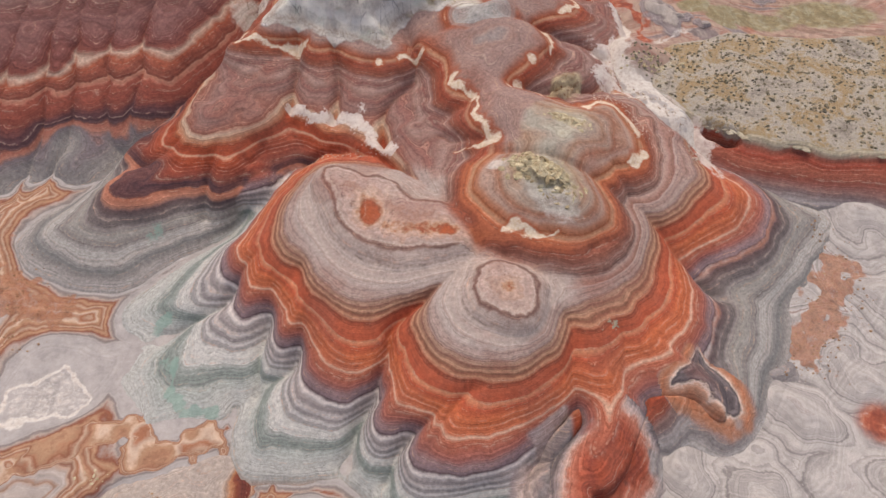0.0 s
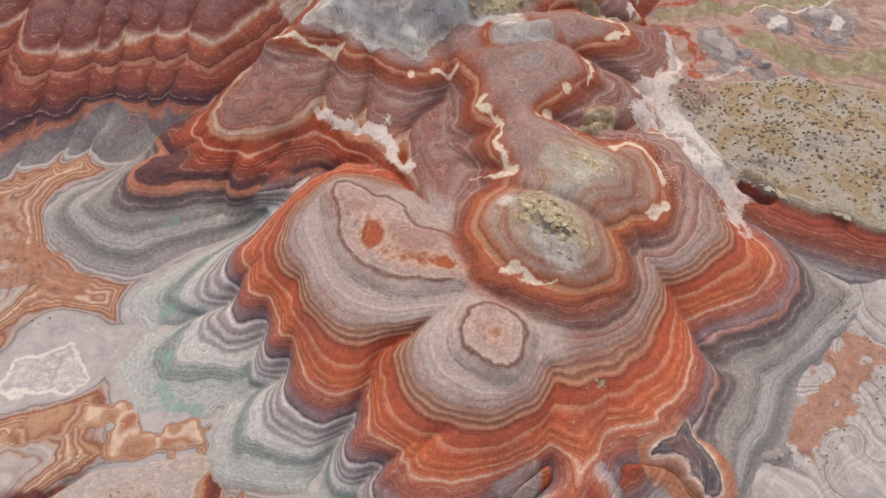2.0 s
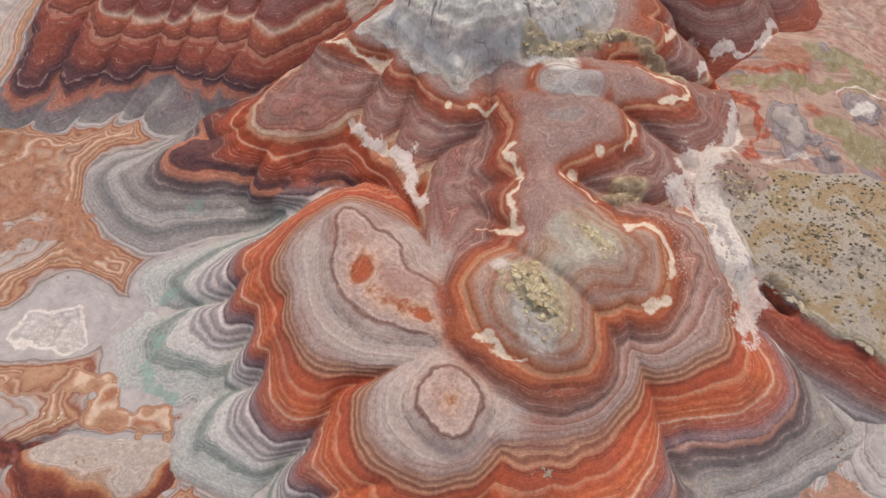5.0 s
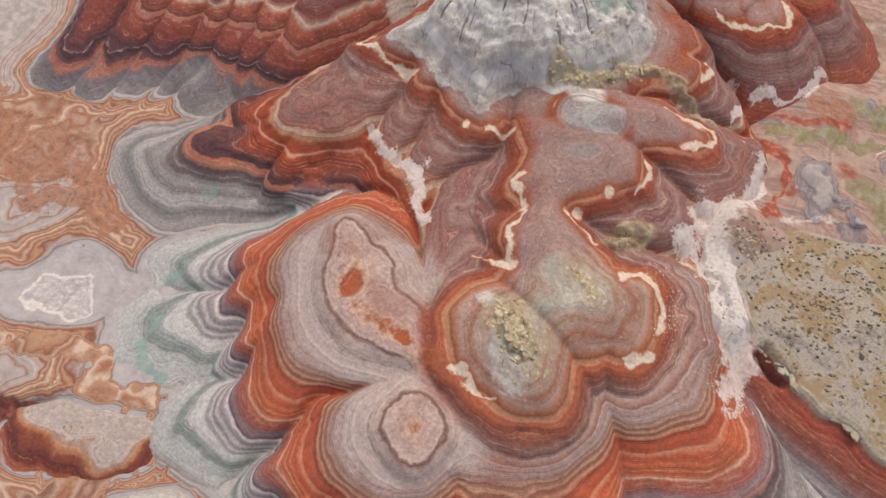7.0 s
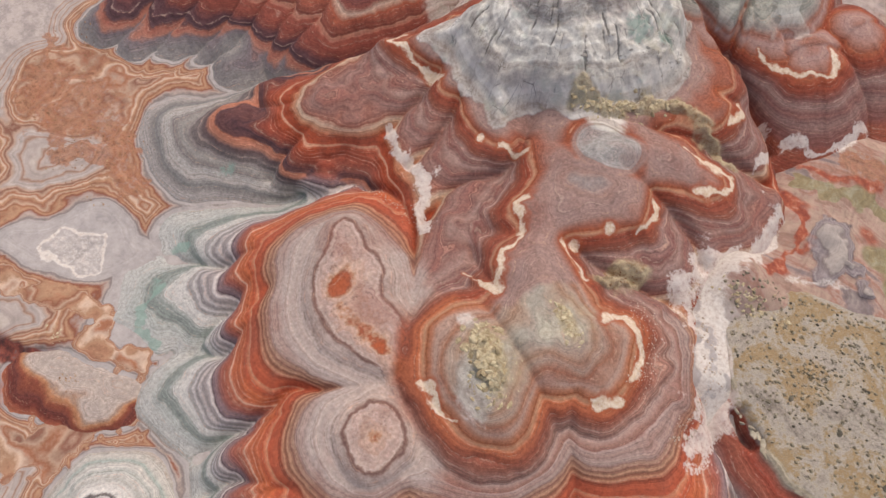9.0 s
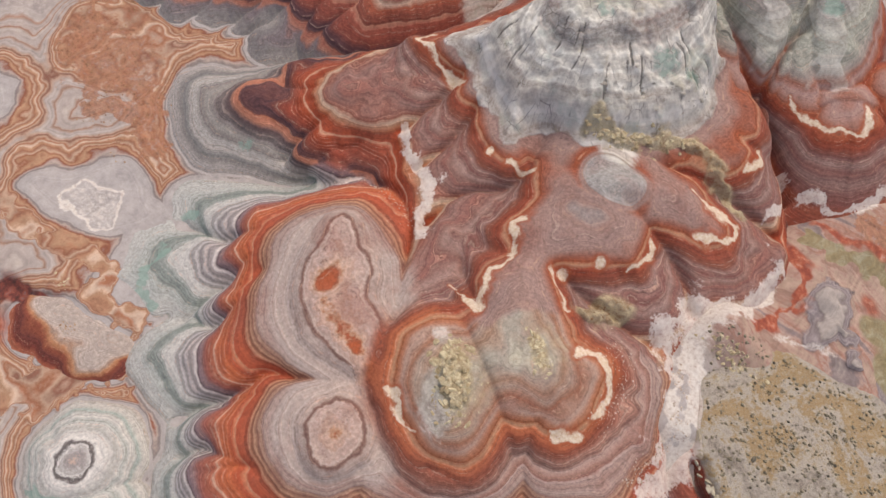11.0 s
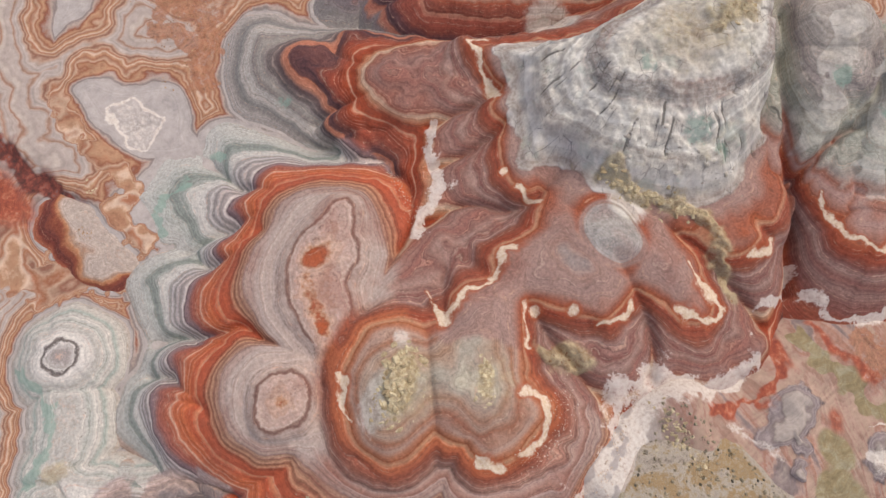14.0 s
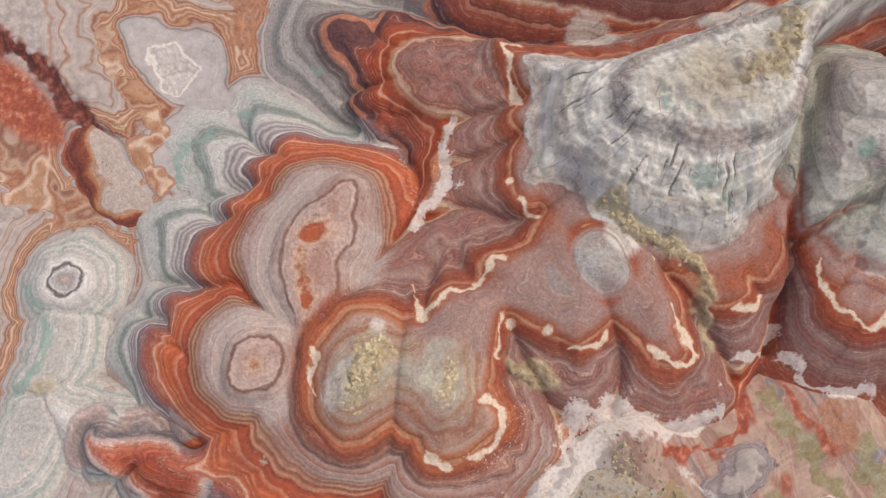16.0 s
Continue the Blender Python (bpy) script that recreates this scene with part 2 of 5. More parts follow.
# beds of the hills, from the foot up
BED_CENTRAL = [
    (-0.4, "a58a76"), (0.3, "b09a8c"), (0.6, "a5a29c"), (1.1, "b1aea8"), (1.5, "a0a19b"), (1.75, "7d837d"), (2.0, "8c908a"), (2.15, "b6b2ac"), (2.45, "bcb7b1"), (2.6, "918a88"), (2.72, "ada6a2"), (2.9, "928887"),
    (3.02, "b3aaa6"), (3.2, "8f8381"), (3.36, "b5a8a3"), (3.48, "d2c6bf"), (3.56, "c0aea8"), (3.62, "5c4a4c"), (3.7, "8a7274"), (3.95, "8f706f"), (4.15, "985f55"), (4.45, "a35b47"), (4.72, "aa6047"),
    (4.82, "d3aa90"), (4.92, "b1603f"), (5.4, "ba623b"), (5.8, "b35536"), (6.02, "c6835f"), (6.12, "a94f33"), (6.45, "b4593a"), (6.75, "9b4d35"), (6.95, "bd8767"), (7.08, "8d5844"), (7.3, "b5896d"), (7.45, "855a4c"), (7.6, "ad8872"), (7.72, "7f6058"),
    (7.85, "a78f85"), (8.2, "9c7f75"), (8.45, "a88f85"), (8.55, "7d574c"), (8.7, "a0786b"), (9.0, "a98c81"), (9.2, "7f5a4e"), (9.35, "9f7567"), (9.7, "965f4d"), (9.95, "8a4a37"), (10.2, "9c5539"), (10.6, "aa5f3d"), (10.9, "b08465"), (11.1, "a5623f"), (11.35, "ad7458"),
    (11.6, "a88b7c"), (11.85, "94644c"), (12.1, "aa9484"), (12.35, "9a7a64"), (12.7, "aaa193"), (13.2, "a8a18a"), (14.0, "a09478")]
BED_PLATE = [
    (7.5, "855a4c"), (7.62, "b5917c"), (7.72, "8a675c"), (7.85, "b39f96"), (8.2, "ad9b93"), (8.4, "b3a299"), (8.47, "9a857d"), (8.55, "b5a49b"), (8.9, "ab988f"), (9.1, "b8a69d"), (9.25, "b19c92"), (9.33, "917469"), (9.4, "75564d"), (9.47, "8f7166"), (9.56, "b9a398"), (9.7, "a98d82"), (9.78, "b89e93"),
    (9.9, "ac8a7a"), (10.02, "c0a190"), (10.15, "b08468"), (10.26, "96553b"), (10.4, "a5532f")]
BED_MAROON = [
    (-0.4, "9d958f"), (0.6, "a49b96"), (1.0, "938b86"), (1.3, "767371"), (1.6, "a29a94"), (1.85, "a9a29c"), (2.1, "837b77"), (2.5, "979089"), (2.8, "7a6f6c"), (3.1, "6c5f5d"),
    (3.4, "6a5452"), (3.6, "b57a62"), (3.85, "a9684f"), (3.93, "5c3d3d"), (4.2, "4d363a"), (4.4, "704038"), (4.8, "853f2e"), (5.5, "9a4427"), (5.85, "a34a2b"),
    (6.0, "c99a7c"), (6.12, "9b4529"), (6.6, "914024"), (6.9, "a96b4b"), (7.15, "b58a6f"), (7.35, "c9ad94"), (7.6, "8a5646"), (7.9, "8a6258"), (8.2, "957168"), (8.5, "855a51"), (8.9, "9b7d73"), (9.2, "7f544c"),
    (9.5, "92726a"), (9.8, "85503f"), (10.3, "8c4530"), (10.7, "944730"), (10.9, "b98a6b"), (11.1, "9f5232"), (11.4, "94604f"), (11.7, "9a7b71"), (12.1, "9b7e75"), (12.5, "9a7b70"), (12.8, "a19894"), (13.4, "a39d99"), (14.0, "aaa49e"), (14.5, "cac2b9"), (14.8, "d9d2c8"),
    (15.6, "ebe5dc"), (16.5, "dcd4cb"), (16.95, "a89e98"), (17.2, "7d7370"), (17.75, "766c6a"), (18.1, "978d87"), (18.5, "b8ae9f"), (19.0, "b5aa92"), (19.6, "a59c94"), (20.2, "b8ae98")]
BED_RIGHT = [
    (3.0, "8d4a38"), (5.0, "8f4a38"), (6.0, "93503a"), (6.6, "86534a"), (7.2, "83584f"), (8.0, "8d6c64"), (8.6, "7f544c"), (9.2, "92726a"), (9.7, "7e5149"), (10.2, "884330"), (10.7, "93472f"), (11.0, "a35a3c"),
    (11.3, "9c6a5a"), (11.8, "a3837a"), (12.2, "96604e"), (12.6, "988a82"), (13.2, "9a968b"), (14.0, "99988c"), (14.8, "a8a598"), (15.6, "958e86"), (16.2, "857b78"), (16.8, "9c938c"), (18.0, "a39a92"), (20.0, "958c86")]
BED_UPPER = [
    (-1.0, "9c938d"), (0.0, "968e89"), (0.7, "8c8581"), (1.3, "7c7573"), (1.9, "75686a"), (2.2, "a06a58"), (2.5, "965a4a"), (2.7, "4f383b"),
    (3.3, "5c3c3e"), (3.8, "7a4136"), (4.3, "874638"), (4.8, "904c3c"), (5.1, "ac7560"), (5.3, "7a4235"), (5.8, "884a3a"), (6.2, "a0553c"),
    (6.6, "bd9f8b"), (6.9, "7a4238"), (7.5, "7a4a44"), (8.3, "865c56"), (9.2, "744842"), (10.5, "8f6f68"), (13.0, "978d88")]
BED_SOUTH = [
    (-0.5, "a58a78"), (0.5, "a59c97"), (1.2, "86807e"), (1.6, "aaa19c"), (2.0, "7d7574"), (2.4, "a69c98"), (2.8, "9c8f8b"), (3.1, "75605d"),
    (3.4, "8f7068"), (3.8, "8d4a38"), (4.5, "a3492b"), (5.2, "a9502d"), (5.5, "b87555"), (5.6, "a04f38"), (6.6, "a04e34"), (7.1, "8b4d38"), (7.3, "b08064"), (7.55, "925f4c"), (7.8, "a58470"), (8.0, "7f6058"), (8.3, "a68f85"), (9.0, "ae988d")]
BED_PLATEAU = [
    (0.5, "9c938f"), (2.2, "8b8381"), (2.8, "787070"), (3.2, "948a88"), (3.6, "7b6664"), (4.0, "8b6259"), (4.4, "84473a"), (4.9, "9a5844"),
    (5.4, "9e4a36"), (5.9, "a3604d"), (6.2, "b59a82"), (6.5, "c3b499"), (8.5, "bcae92")]
BED_DOME = [
    (-0.6, "b08a6c"), (-0.1, "b89c86"), (0.3, "afa095"), (0.7, "b0a9a0"), (1.1, "bfb9b0"), (1.35, "98a098"), (1.5, "b0aca4"), (1.75, "c3beb6"), (1.95, "a0a19a"), (2.1, "bdb8b0"), (2.35, "aaa59e"),
    (2.55, "c9c3bc"), (2.78, "c0bab3"), (2.81, "7d736f"), (2.86, "6f6663"), (2.89, "d0c9c3"), (2.95, "b0a7a2"), (3.0, "978d89"), (3.3, "b8a9a2"), (3.8, "a08a86")]
BED_MOUND = [
    (0.0, "a8664a"), (0.35, "96523c"), (0.55, "74392e"), (0.85, "6b3a32"), (1.1, "8a4a36"), (1.3, "b07a55"), (1.45, "a68a78"), (1.6, "b3a297"), (2.0, "ab9c92")]

M_MASSIF = strata_material("banded_claystone", BED_CENTRAL, 0.05, 0.6, 0.75, 0.5, BED_MAROON, BED_PLATE)
M_RIGHT = strata_material("ribbed_maroon_claystone", BED_RIGHT, 0.16, 0.6, 0.4)
M_UPPER = strata_material("banded_dark_claystone", BED_UPPER, 0.24)
M_SOUTH = strata_material("banded_grey_claystone", BED_SOUTH, 0.15)
M_DOME = strata_material("pale_ringed_claystone", BED_DOME, 0.08)
M_MOUND = strata_material("maroon_tan_claystone", BED_MOUND, 0.22)
M_PLATEAU = strata_material("gritty_plateau", BED_PLATEAU, 0.1)


# ---- terrain ----
# a spur: crest line of (x, y, z), rounding of the crest, steepness of its flanks, half-width of its flat top
UPPER = [
    ([(-52.8, 93.0, 14.5), (-53.8, 82.0, 11.5), (-54.8, 70.5, 8.1), (-55.5, 62.2, 4.9), (-55.7, 55.5, 2.2), (-55.4, 51.7, 1.7)], 2.2, 0.38, 0.0),
    ([(-48.6, 93.0, 14.5), (-49.6, 82.0, 11.5), (-50.6, 71.5, 8.4), (-50.6, 63.2, 4.7), (-51.7, 57.6, 2.2), (-52.2, 51.6, 0.4)], 2.2, 0.46, 0.0),
    ([(-44.7, 93.0, 14.5), (-45.7, 82.0, 11.5), (-46.7, 70.9, 7.8), (-45.9, 64.4, 4.7), (-46.5, 59.0, 2.0), (-47.6, 53.4, -0.3)], 2.2, 0.77, 0.0),
    ([(-41.8, 93.0, 14.5), (-42.8, 82.0, 11.5), (-43.8, 73.3, 7.9), (-42.2, 66.6, 5.1), (-42.0, 61.3, 2.7), (-42.1, 57.6, 1.9)], 2.0, 0.34, 0.0),
    ([(-37.3, 93.0, 14.5), (-38.3, 82.0, 11.5), (-39.3, 73.9, 8.1), (-37.9, 67.8, 6.3), (-38.7, 63.1, 3.5)], 2.0, 0.50, 0.0),
    ([(-32.0, 93.0, 14.5), (-33.0, 82.0, 11.5), (-34.0, 74.4, 9.2), (-34.2, 70.0, 7.1), (-35.6, 65.3, 5.0)], 1.8, 0.45, 0.0),
    ([(-60.4, 93.0, 14.5), (-61.4, 82.0, 11.5), (-62.4, 69.4, 7.4), (-61.0, 60.5, 4.1), (-60.9, 51.5, 2.6)], 2.2, 0.41, 0.0),
]
RIGHT = [
    ([(4.6, 99.4, 15.0), (9.1, 95.0, 12.4), (16.1, 94.0, 9.7), (21.6, 93.2, 5.9)], 2.4, 0.55, 0.0),
    ([(-2.5, 99.4, 17.4), (1.7, 97.0, 15.4), (4.6, 94.6, 13.6)], 2.2, 0.8, 1.0),
    ([(2.0, 105.5, 17.6), (6.0, 101.4, 15.4), (9.2, 98.8, 13.2), (14.0, 96.4, 10.6), (19.0, 95.2, 7.6)], 2.4, 0.6, 0.4),
    ([(-4.3, 101.3, 18.6), (-1.9, 100.2, 17.3)], 2.2, 0.81, 1.5),
    ([(14.3, 96.7, 12.2), (18.0, 93.6, 8.0), (23.0, 92.6, 5.4)], 2.4, 0.34, 0.0),
    ([(17.0, 103.0, 12.1), (22.3, 101.5, 8.7), (26.3, 98.9, 6.0)], 2.2, 0.46, 0.0),
]
SOUTH = [
    ([(24.2, 47.2, 8.3), (29.6, 46.7, 5.0), (34.5, 44.2, 2.5)], 2.2, 0.61, 0.0),
    ([(27.4, 50.2, 7.1), (32.9, 49.0, 3.8), (36.4, 44.2, 2.0), (37.5, 38.6, 2.0)], 2.2, 0.35, 0.0),
    ([(26.3, 39.7, 4.8), (30.1, 36.9, 3.0), (33.5, 34.2, 2.1)], 2.2, 0.50, 0.0),
    ([(23.2, 33.6, 5.2), (28.6, 31.3, 3.0), (31.6, 29.5, 2.1)], 2.0, 0.50, 0.0),
    ([(11.9, 28.8, 7.1), (16.0, 29.3, 6.3), (20.4, 29.6, 4.7), (23.8, 27.5, 4.1)], 2.0, 0.34, 0.0),
    ([(13.3, 28.1, 6.9), (14.1, 24.7, 5.2), (12.1, 18.9, 4.0)], 1.8, 0.53, 0.0),
]
DOME = [
    ([(-11.0, 11.6, 3.0), (-10.7, 11.8, 3.0)], 5.6, 0.5, 0.3),
    ([(-9.0, 11.0, 2.3), (-3.5, 10.0, 2.2), (0.5, 7.5, 2.3)], 3.0, 0.45, 0.5),
    ([(0.5, 7.5, 2.4), (4.0, 9.0, 2.6), (7.5, 13.0, 3.1), (9.0, 18.0, 3.5)], 2.2, 0.5, 0.0),
    ([(4.0, 6.5, 2.4), (9.0, 3.0, 2.2)], 3.0, 0.5, 1.0),
]
MOUND = [
    ([(-27.6, 15.6, 1.4), (-25.0, 17.2, 1.75), (-20.8, 18.8, 1.5)], 2.4, 0.42, 0.5),
]



def sst(a, b, x):
    u = np.clip((x - a) / (b - a), 0, 1)
    return u * u * (3 - 2 * u)


def axis(lo, hi, step, far):
    """Even steps from lo to hi, then ever longer ones out to the horizon."""
    core = list(np.arange(lo, hi + step / 2, step))
    out, s = [], step
    x = core[-1]
    while x < far:
        s *= 1.25
        x += s
        out.append(x)
    neg, s, x = [], step, core[0]
    while x > -far:
        s *= 1.25
        x -= s
        neg.append(x)
    return np.array(neg[::-1] + core + out)


STEP = 0.16
AX, AY = axis(-66, 56, STEP, 2500), axis(-4, 112, STEP, 2500)
GX, GY = np.meshgrid(AX, AY)


def value_noise(x, y, seed, scale):
    """Smooth lattice noise in 0..1."""
    tab = np.random.RandomState(seed).rand(256, 256)
    u, v = x / scale, y / scale
    i, j = np.floor(u).astype(int), np.floor(v).astype(int)
    f, g = u - i, v - j
    f, g = f * f * f * (f * (f * 6 - 15) + 10), g * g * g * (g * (g * 6 - 15) + 10)
    a, b = tab[i % 256, j % 256], tab[(i + 1) % 256, j % 256]
    c, d = tab[i % 256, (j + 1) % 256], tab[(i + 1) % 256, (j + 1) % 256]
    return (a * (1 - f) + b * f) * (1 - g) + (c * (1 - f) + d * f) * g


def fbm(seed, scale, octaves=3):
    return sum((value_noise(GX, GY, seed + k, scale / 2 ** k) - 0.5) / 2 ** k for k in range(octaves))


def cells(seed, size):
    """Squared distance, in cells, to the nearest of scattered points: rounded hollows that meet in sharp edges."""
    rnd = np.random.RandomState(seed)
    tx, ty = rnd.rand(128, 128), rnd.rand(128, 128)
    u, v = GX / size + 1.2 * value_noise(GX, GY, seed + 5, 2.2 * size), GY / size + 1.2 * value_noise(GX, GY, seed + 6, 2.2 * size)
    i, j = np.floor(u).astype(int), np.floor(v).astype(int)
    best = np.full(GX.shape, 9.0)
    for a in (-1, 0, 1):
        for b in (-1, 0, 1):
            x, y = i + a, j + b
            best = np.minimum(best, (x + tx[x % 128, y % 128] - u) ** 2 + (y + ty[x % 128, y % 128] - v) ** 2)
    return best


WX, WY = GX + 0.5 * fbm(3, 3.0, 3), GY + 0.5 * fbm(9, 3.0, 3)
SX, SY = GX + 0.9 * fbm(71, 1.8, 3), GY + 0.9 * fbm(75, 1.8, 3)
SWELL = np.clip(1.0 + 1.6 * fbm(81, 1.6, 2), 0.25, 2.0)
SCALLOP = 0.04 - 0.05 * cells(13, 4.2) - 0.05 * cells(14, 1.3)
ROUGH = 0.10 * fbm(21, 3.0, 4) + 0.05 * fbm(33, 0.9, 2)


def ripple(w, seed):
    """Rounded ribs of uneven width along w, with sharp hollows between them: +0.5 on a rib, -0.5 in a hollow."""
    tab = np.random.RandomState(seed).rand(64)
    i = np.floor(w).astype(int)
    lo, hi = i + 0.55 * tab[i % 64], i + 1 + 0.55 * tab[(i + 1) % 64]
    below = w < lo
    hi = np.where(below, lo, hi)
    lo = np.where(below, i - 1 + 0.55 * tab[(i - 1) % 64], lo)
    f = (w - lo) / (hi - lo)
    return 0.5 - (2 * f - 1) ** 2


def eased(line):
    """The line with its corners cut twice."""
    for _ in range(2 if len(line) > 2 else 0):
        cut = [line[0]]
        for a, b in zip(line[:-1], line[1:]):
            cut += [tuple(p + 0.25 * (q - p) for p, q in zip(a, b)), tuple(p + 0.75 * (q - p) for p, q in zip(a, b))]
        line = cut + [line[-1]]
    return line


def height(spurs, soft=12.0, ribs=0.24, wide=4.2, rill=0.2, steeper=1.0):
    """Height of a hill: the spurs' rounded flanks with ribs running down them, joined in narrow gullies."""
    acc = None
    for k, (line, r, slope, flat) in enumerate(spurs):
        slope = slope * steeper
        best = np.full(GX.shape, -99.0)
        line = eased(line)
        x0, x1 = min(p[0] for p in line) - 18, max(p[0] for p in line) + 18
        y0, y1 = min(p[1] for p in line) - 18, max(p[1] for p in line) + 18
        ia, ib = np.searchsorted(AX, (x0, x1))
        ja, jb = np.searchsorted(AY, (y0, y1))
        X, Y = WX[ja:jb, ia:ib], WY[ja:jb, ia:ib]
        sub = np.full(X.shape, -99.0)
        run = 0.0
        for a, b in zip(line[:-1], line[1:]):
            dx, dy = b[0] - a[0], b[1] - a[1]
            leng = math.hypot(dx, dy) + 1e-9
            raw = ((X - a[0]) * dx + (Y - a[1]) * dy) / leng
            side = ((Y - a[1]) * dx - (X - a[0]) * dy) / leng
            u = np.clip(raw / leng, 0, 1)
            over = raw - u * leng
            dist = np.hypot(over, side)
            turn = np.arctan2(over, np.abs(side) + 1e-6)
            q = np.maximum(dist - flat, 0)
            w = (run + u * leng + 3.2 * turn) / wide + np.where(side > 0, 17.3, 0.0)
            z = a[2] + u * (b[2] - a[2]) - slope * (np.sqrt(q * q + r * r) - r) - 0.03 * q * q
            z = z + ribs * ripple(w, 100 + k) * sst(0.8, 4.0, q)
            sub = np.maximum(sub, z)
            run += leng
        best[ja:jb, ia:ib] = sub
        if acc is None:
            acc = best
        else:
            hi = np.maximum(acc, best)
            gap = np.abs(acc - best)
            flank = np.hypot(*np.gradient(hi)) / STEP
            acc = hi + np.log1p(np.exp(-soft * gap)) / soft - rill * np.exp(-(gap / 0.16) ** 2) - 0.5 * rill * np.exp(-(gap / 0.5) ** 2) * sst(0.15, 0.35, flank)
    return acc


def blob(x, y, rx, ry=None, turn=0.0):
    """1 in the middle of an ellipse, 0.5 on its rim, falling to 0 outside."""
    ry = ry or rx
    c, s = math.cos(radians(turn)), math.sin(radians(turn))
    u, v = (GX - x) * c + (GY - y) * s, -(GX - x) * s + (GY - y) * c
    return 1.0 / (1.0 + ((u / rx) ** 2 + (v / ry) ** 2) ** 2)


def stroke(points, width):
    """1 along a line, 0.5 at its edge, falling to 0 outside."""
    d = np.full(GX.shape, 1e6)
    for a, b in zip(points[:-1], points[1:]):
        dx, dy = b[0] - a[0], b[1] - a[1]
        u = np.clip(((SX - a[0]) * dx + (SY - a[1]) * dy) / (dx * dx + dy * dy + 1e-9), 0, 1)
        d = np.minimum(d, np.hypot(SX - a[0] - u * dx, SY - a[1] - u * dy))
    return 1.0 / (1.0 + (d / (width * SWELL)) ** 3)


def most(*fields):
    out = fields[0]
    for f in fields[1:]:
        out = np.maximum(out, f)
    return out


def sheet(name, H, keep, material, bed, masks, parent=None, only=None):
    """A mesh of the grid cells in keep, at heights H, with the fields that its material reads."""
    cell = keep[:-1, :-1] | keep[1:, :-1] | keep[:-1, 1:] | keep[1:, 1:]
    if only is not None:
        cell = cell & only[:-1, :-1]
    ny, nx = GX.shape
    idx = np.arange(ny * nx).reshape(ny, nx)
    quads = np.stack([idx[:-1, :-1], idx[:-1, 1:], idx[1:, 1:], idx[1:, :-1]], -1)[cell]
    used, inv = np.unique(quads.ravel(), return_inverse=True)
    me = bpy.data.meshes.new(name)
    me.vertices.add(len(used))
    co = np.stack([GX.ravel()[used], GY.ravel()[used], H.ravel()[used]], -1).astype(np.float32)
    me.vertices.foreach_set("co", co.ravel())
    me.loops.add(len(inv))
    me.loops.foreach_set("vertex_index", inv.astype(np.int32))
    me.polygons.add(len(quads))
    me.polygons.foreach_set("loop_start", np.arange(0, len(inv), 4, dtype=np.int32))
    me.polygons.foreach_set("use_smooth", np.ones(len(quads), dtype=bool))
    for key, field in [("bed", bed)] + list(masks.items()):
        at = me.attributes.new(key, "FLOAT", "POINT")
        at.data.foreach_set("value", field.ravel()[used].astype(np.float32))
    me.update(calc_edges=True)
    me.validate()
    me.materials.append(material)
    ob = new(name, me)
    if parent:
        ob.parent = parent
    return ob


# ground level
GROUND = 0.4 + 3.4 * sst(5, 38, GX) * sst(20, 80, GY) + 1.3 * sst(5, 30, GX) * (1 - sst(20, 80, GY))
STEP_LINE = np.interp(GX, (-60, -47.4, -42.2, -38.3, -35.0, -31.2, -28.1, -18), (-4, 5.0, 10.4, 13.1, 14.2, 16.9, 18.5, 19.5)) + 1.2 * fbm(53, 3.5, 3)
GROUND = GROUND + 0.35 * fbm(51, 7.0, 4) + 0.9 * sst(-1.2, 1.6, GY - STEP_LINE) * sst(-17, -22, GX) * sst(30, 22, GY)


def run_distance(points, X, Y):
    """Distance to a line of points."""
    d = np.full(X.shape, 1e6)
    for a, b in zip(points[:-1], points[1:]):
        dx, dy = b[0] - a[0], b[1] - a[1]
        u = np.clip(((X - a[0]) * dx + (Y - a[1]) * dy) / (dx * dx + dy * dy + 1e-9), 0, 1)
        d = np.minimum(d, np.hypot(X - a[0] - u * dx, Y - a[1] - u * dy))
    return d


GROUND = GROUND + 5.0 / (1 + (run_distance([(24.6, 59.0), (23.5, 61.0), (21.5, 66.0), (22.0, 68.5)], WX, WY) / 4.4) ** 3) + 1.8 * sst(64, 70, GY) * sst(17, 22, GX) * sst(44, 34, GX) * sst(100, 92, GY)
GROUND = GROUND + 1.6 / (1 + (run_distance([(22.5, 82.0), (23.5, 87.0), (26.0, 92.0), (30.0, 98.0)], WX, WY) / 5.0) ** 4)

# low grey whorls
EYES = [(19.7, 22.0, 3.4), (38.5, 28.5, 3.6), (45.0, 36.0, 4.0), (32.5, 24.0, 3.2), (27.0, 18.0, 3.4), (46.0, 47.0, 4.0), (38.0, 17.0, 4.0)]
WHORL = np.full(GX.shape, 9.0)
EX, EY = WX + 3.4 * fbm(57, 6.0, 3), WY + 3.4 * fbm(59, 6.0, 3)
for x, y, r in EYES:
    WHORL = np.minimum(WHORL, np.hypot(EX - x, (EY - y) * 1.3 + 0.35 * (EX - x)) / r)
GROUND = GROUND + 0.9 * np.clip(1 - WHORL / 1.6, 0, 1) ** 1.5

# low purple mounds of the far wash
MOUNDS = most(blob(28.2, 78.6, 2.3, 4.0, 10), stroke([(29.5, 78.6), (31.8, 78.2), (33.6, 76.9)], 0.55), blob(36.6, 85.8, 3.0, 2.2, 10), blob(43.4, 88.2, 3.4, 4.0, -20))
MOUNDS = MOUNDS * np.clip(1.0 + 1.3 * fbm(221, 3.0, 4), 0.4, 1.5)
GROUND = GROUND + 0.8 * MOUNDS

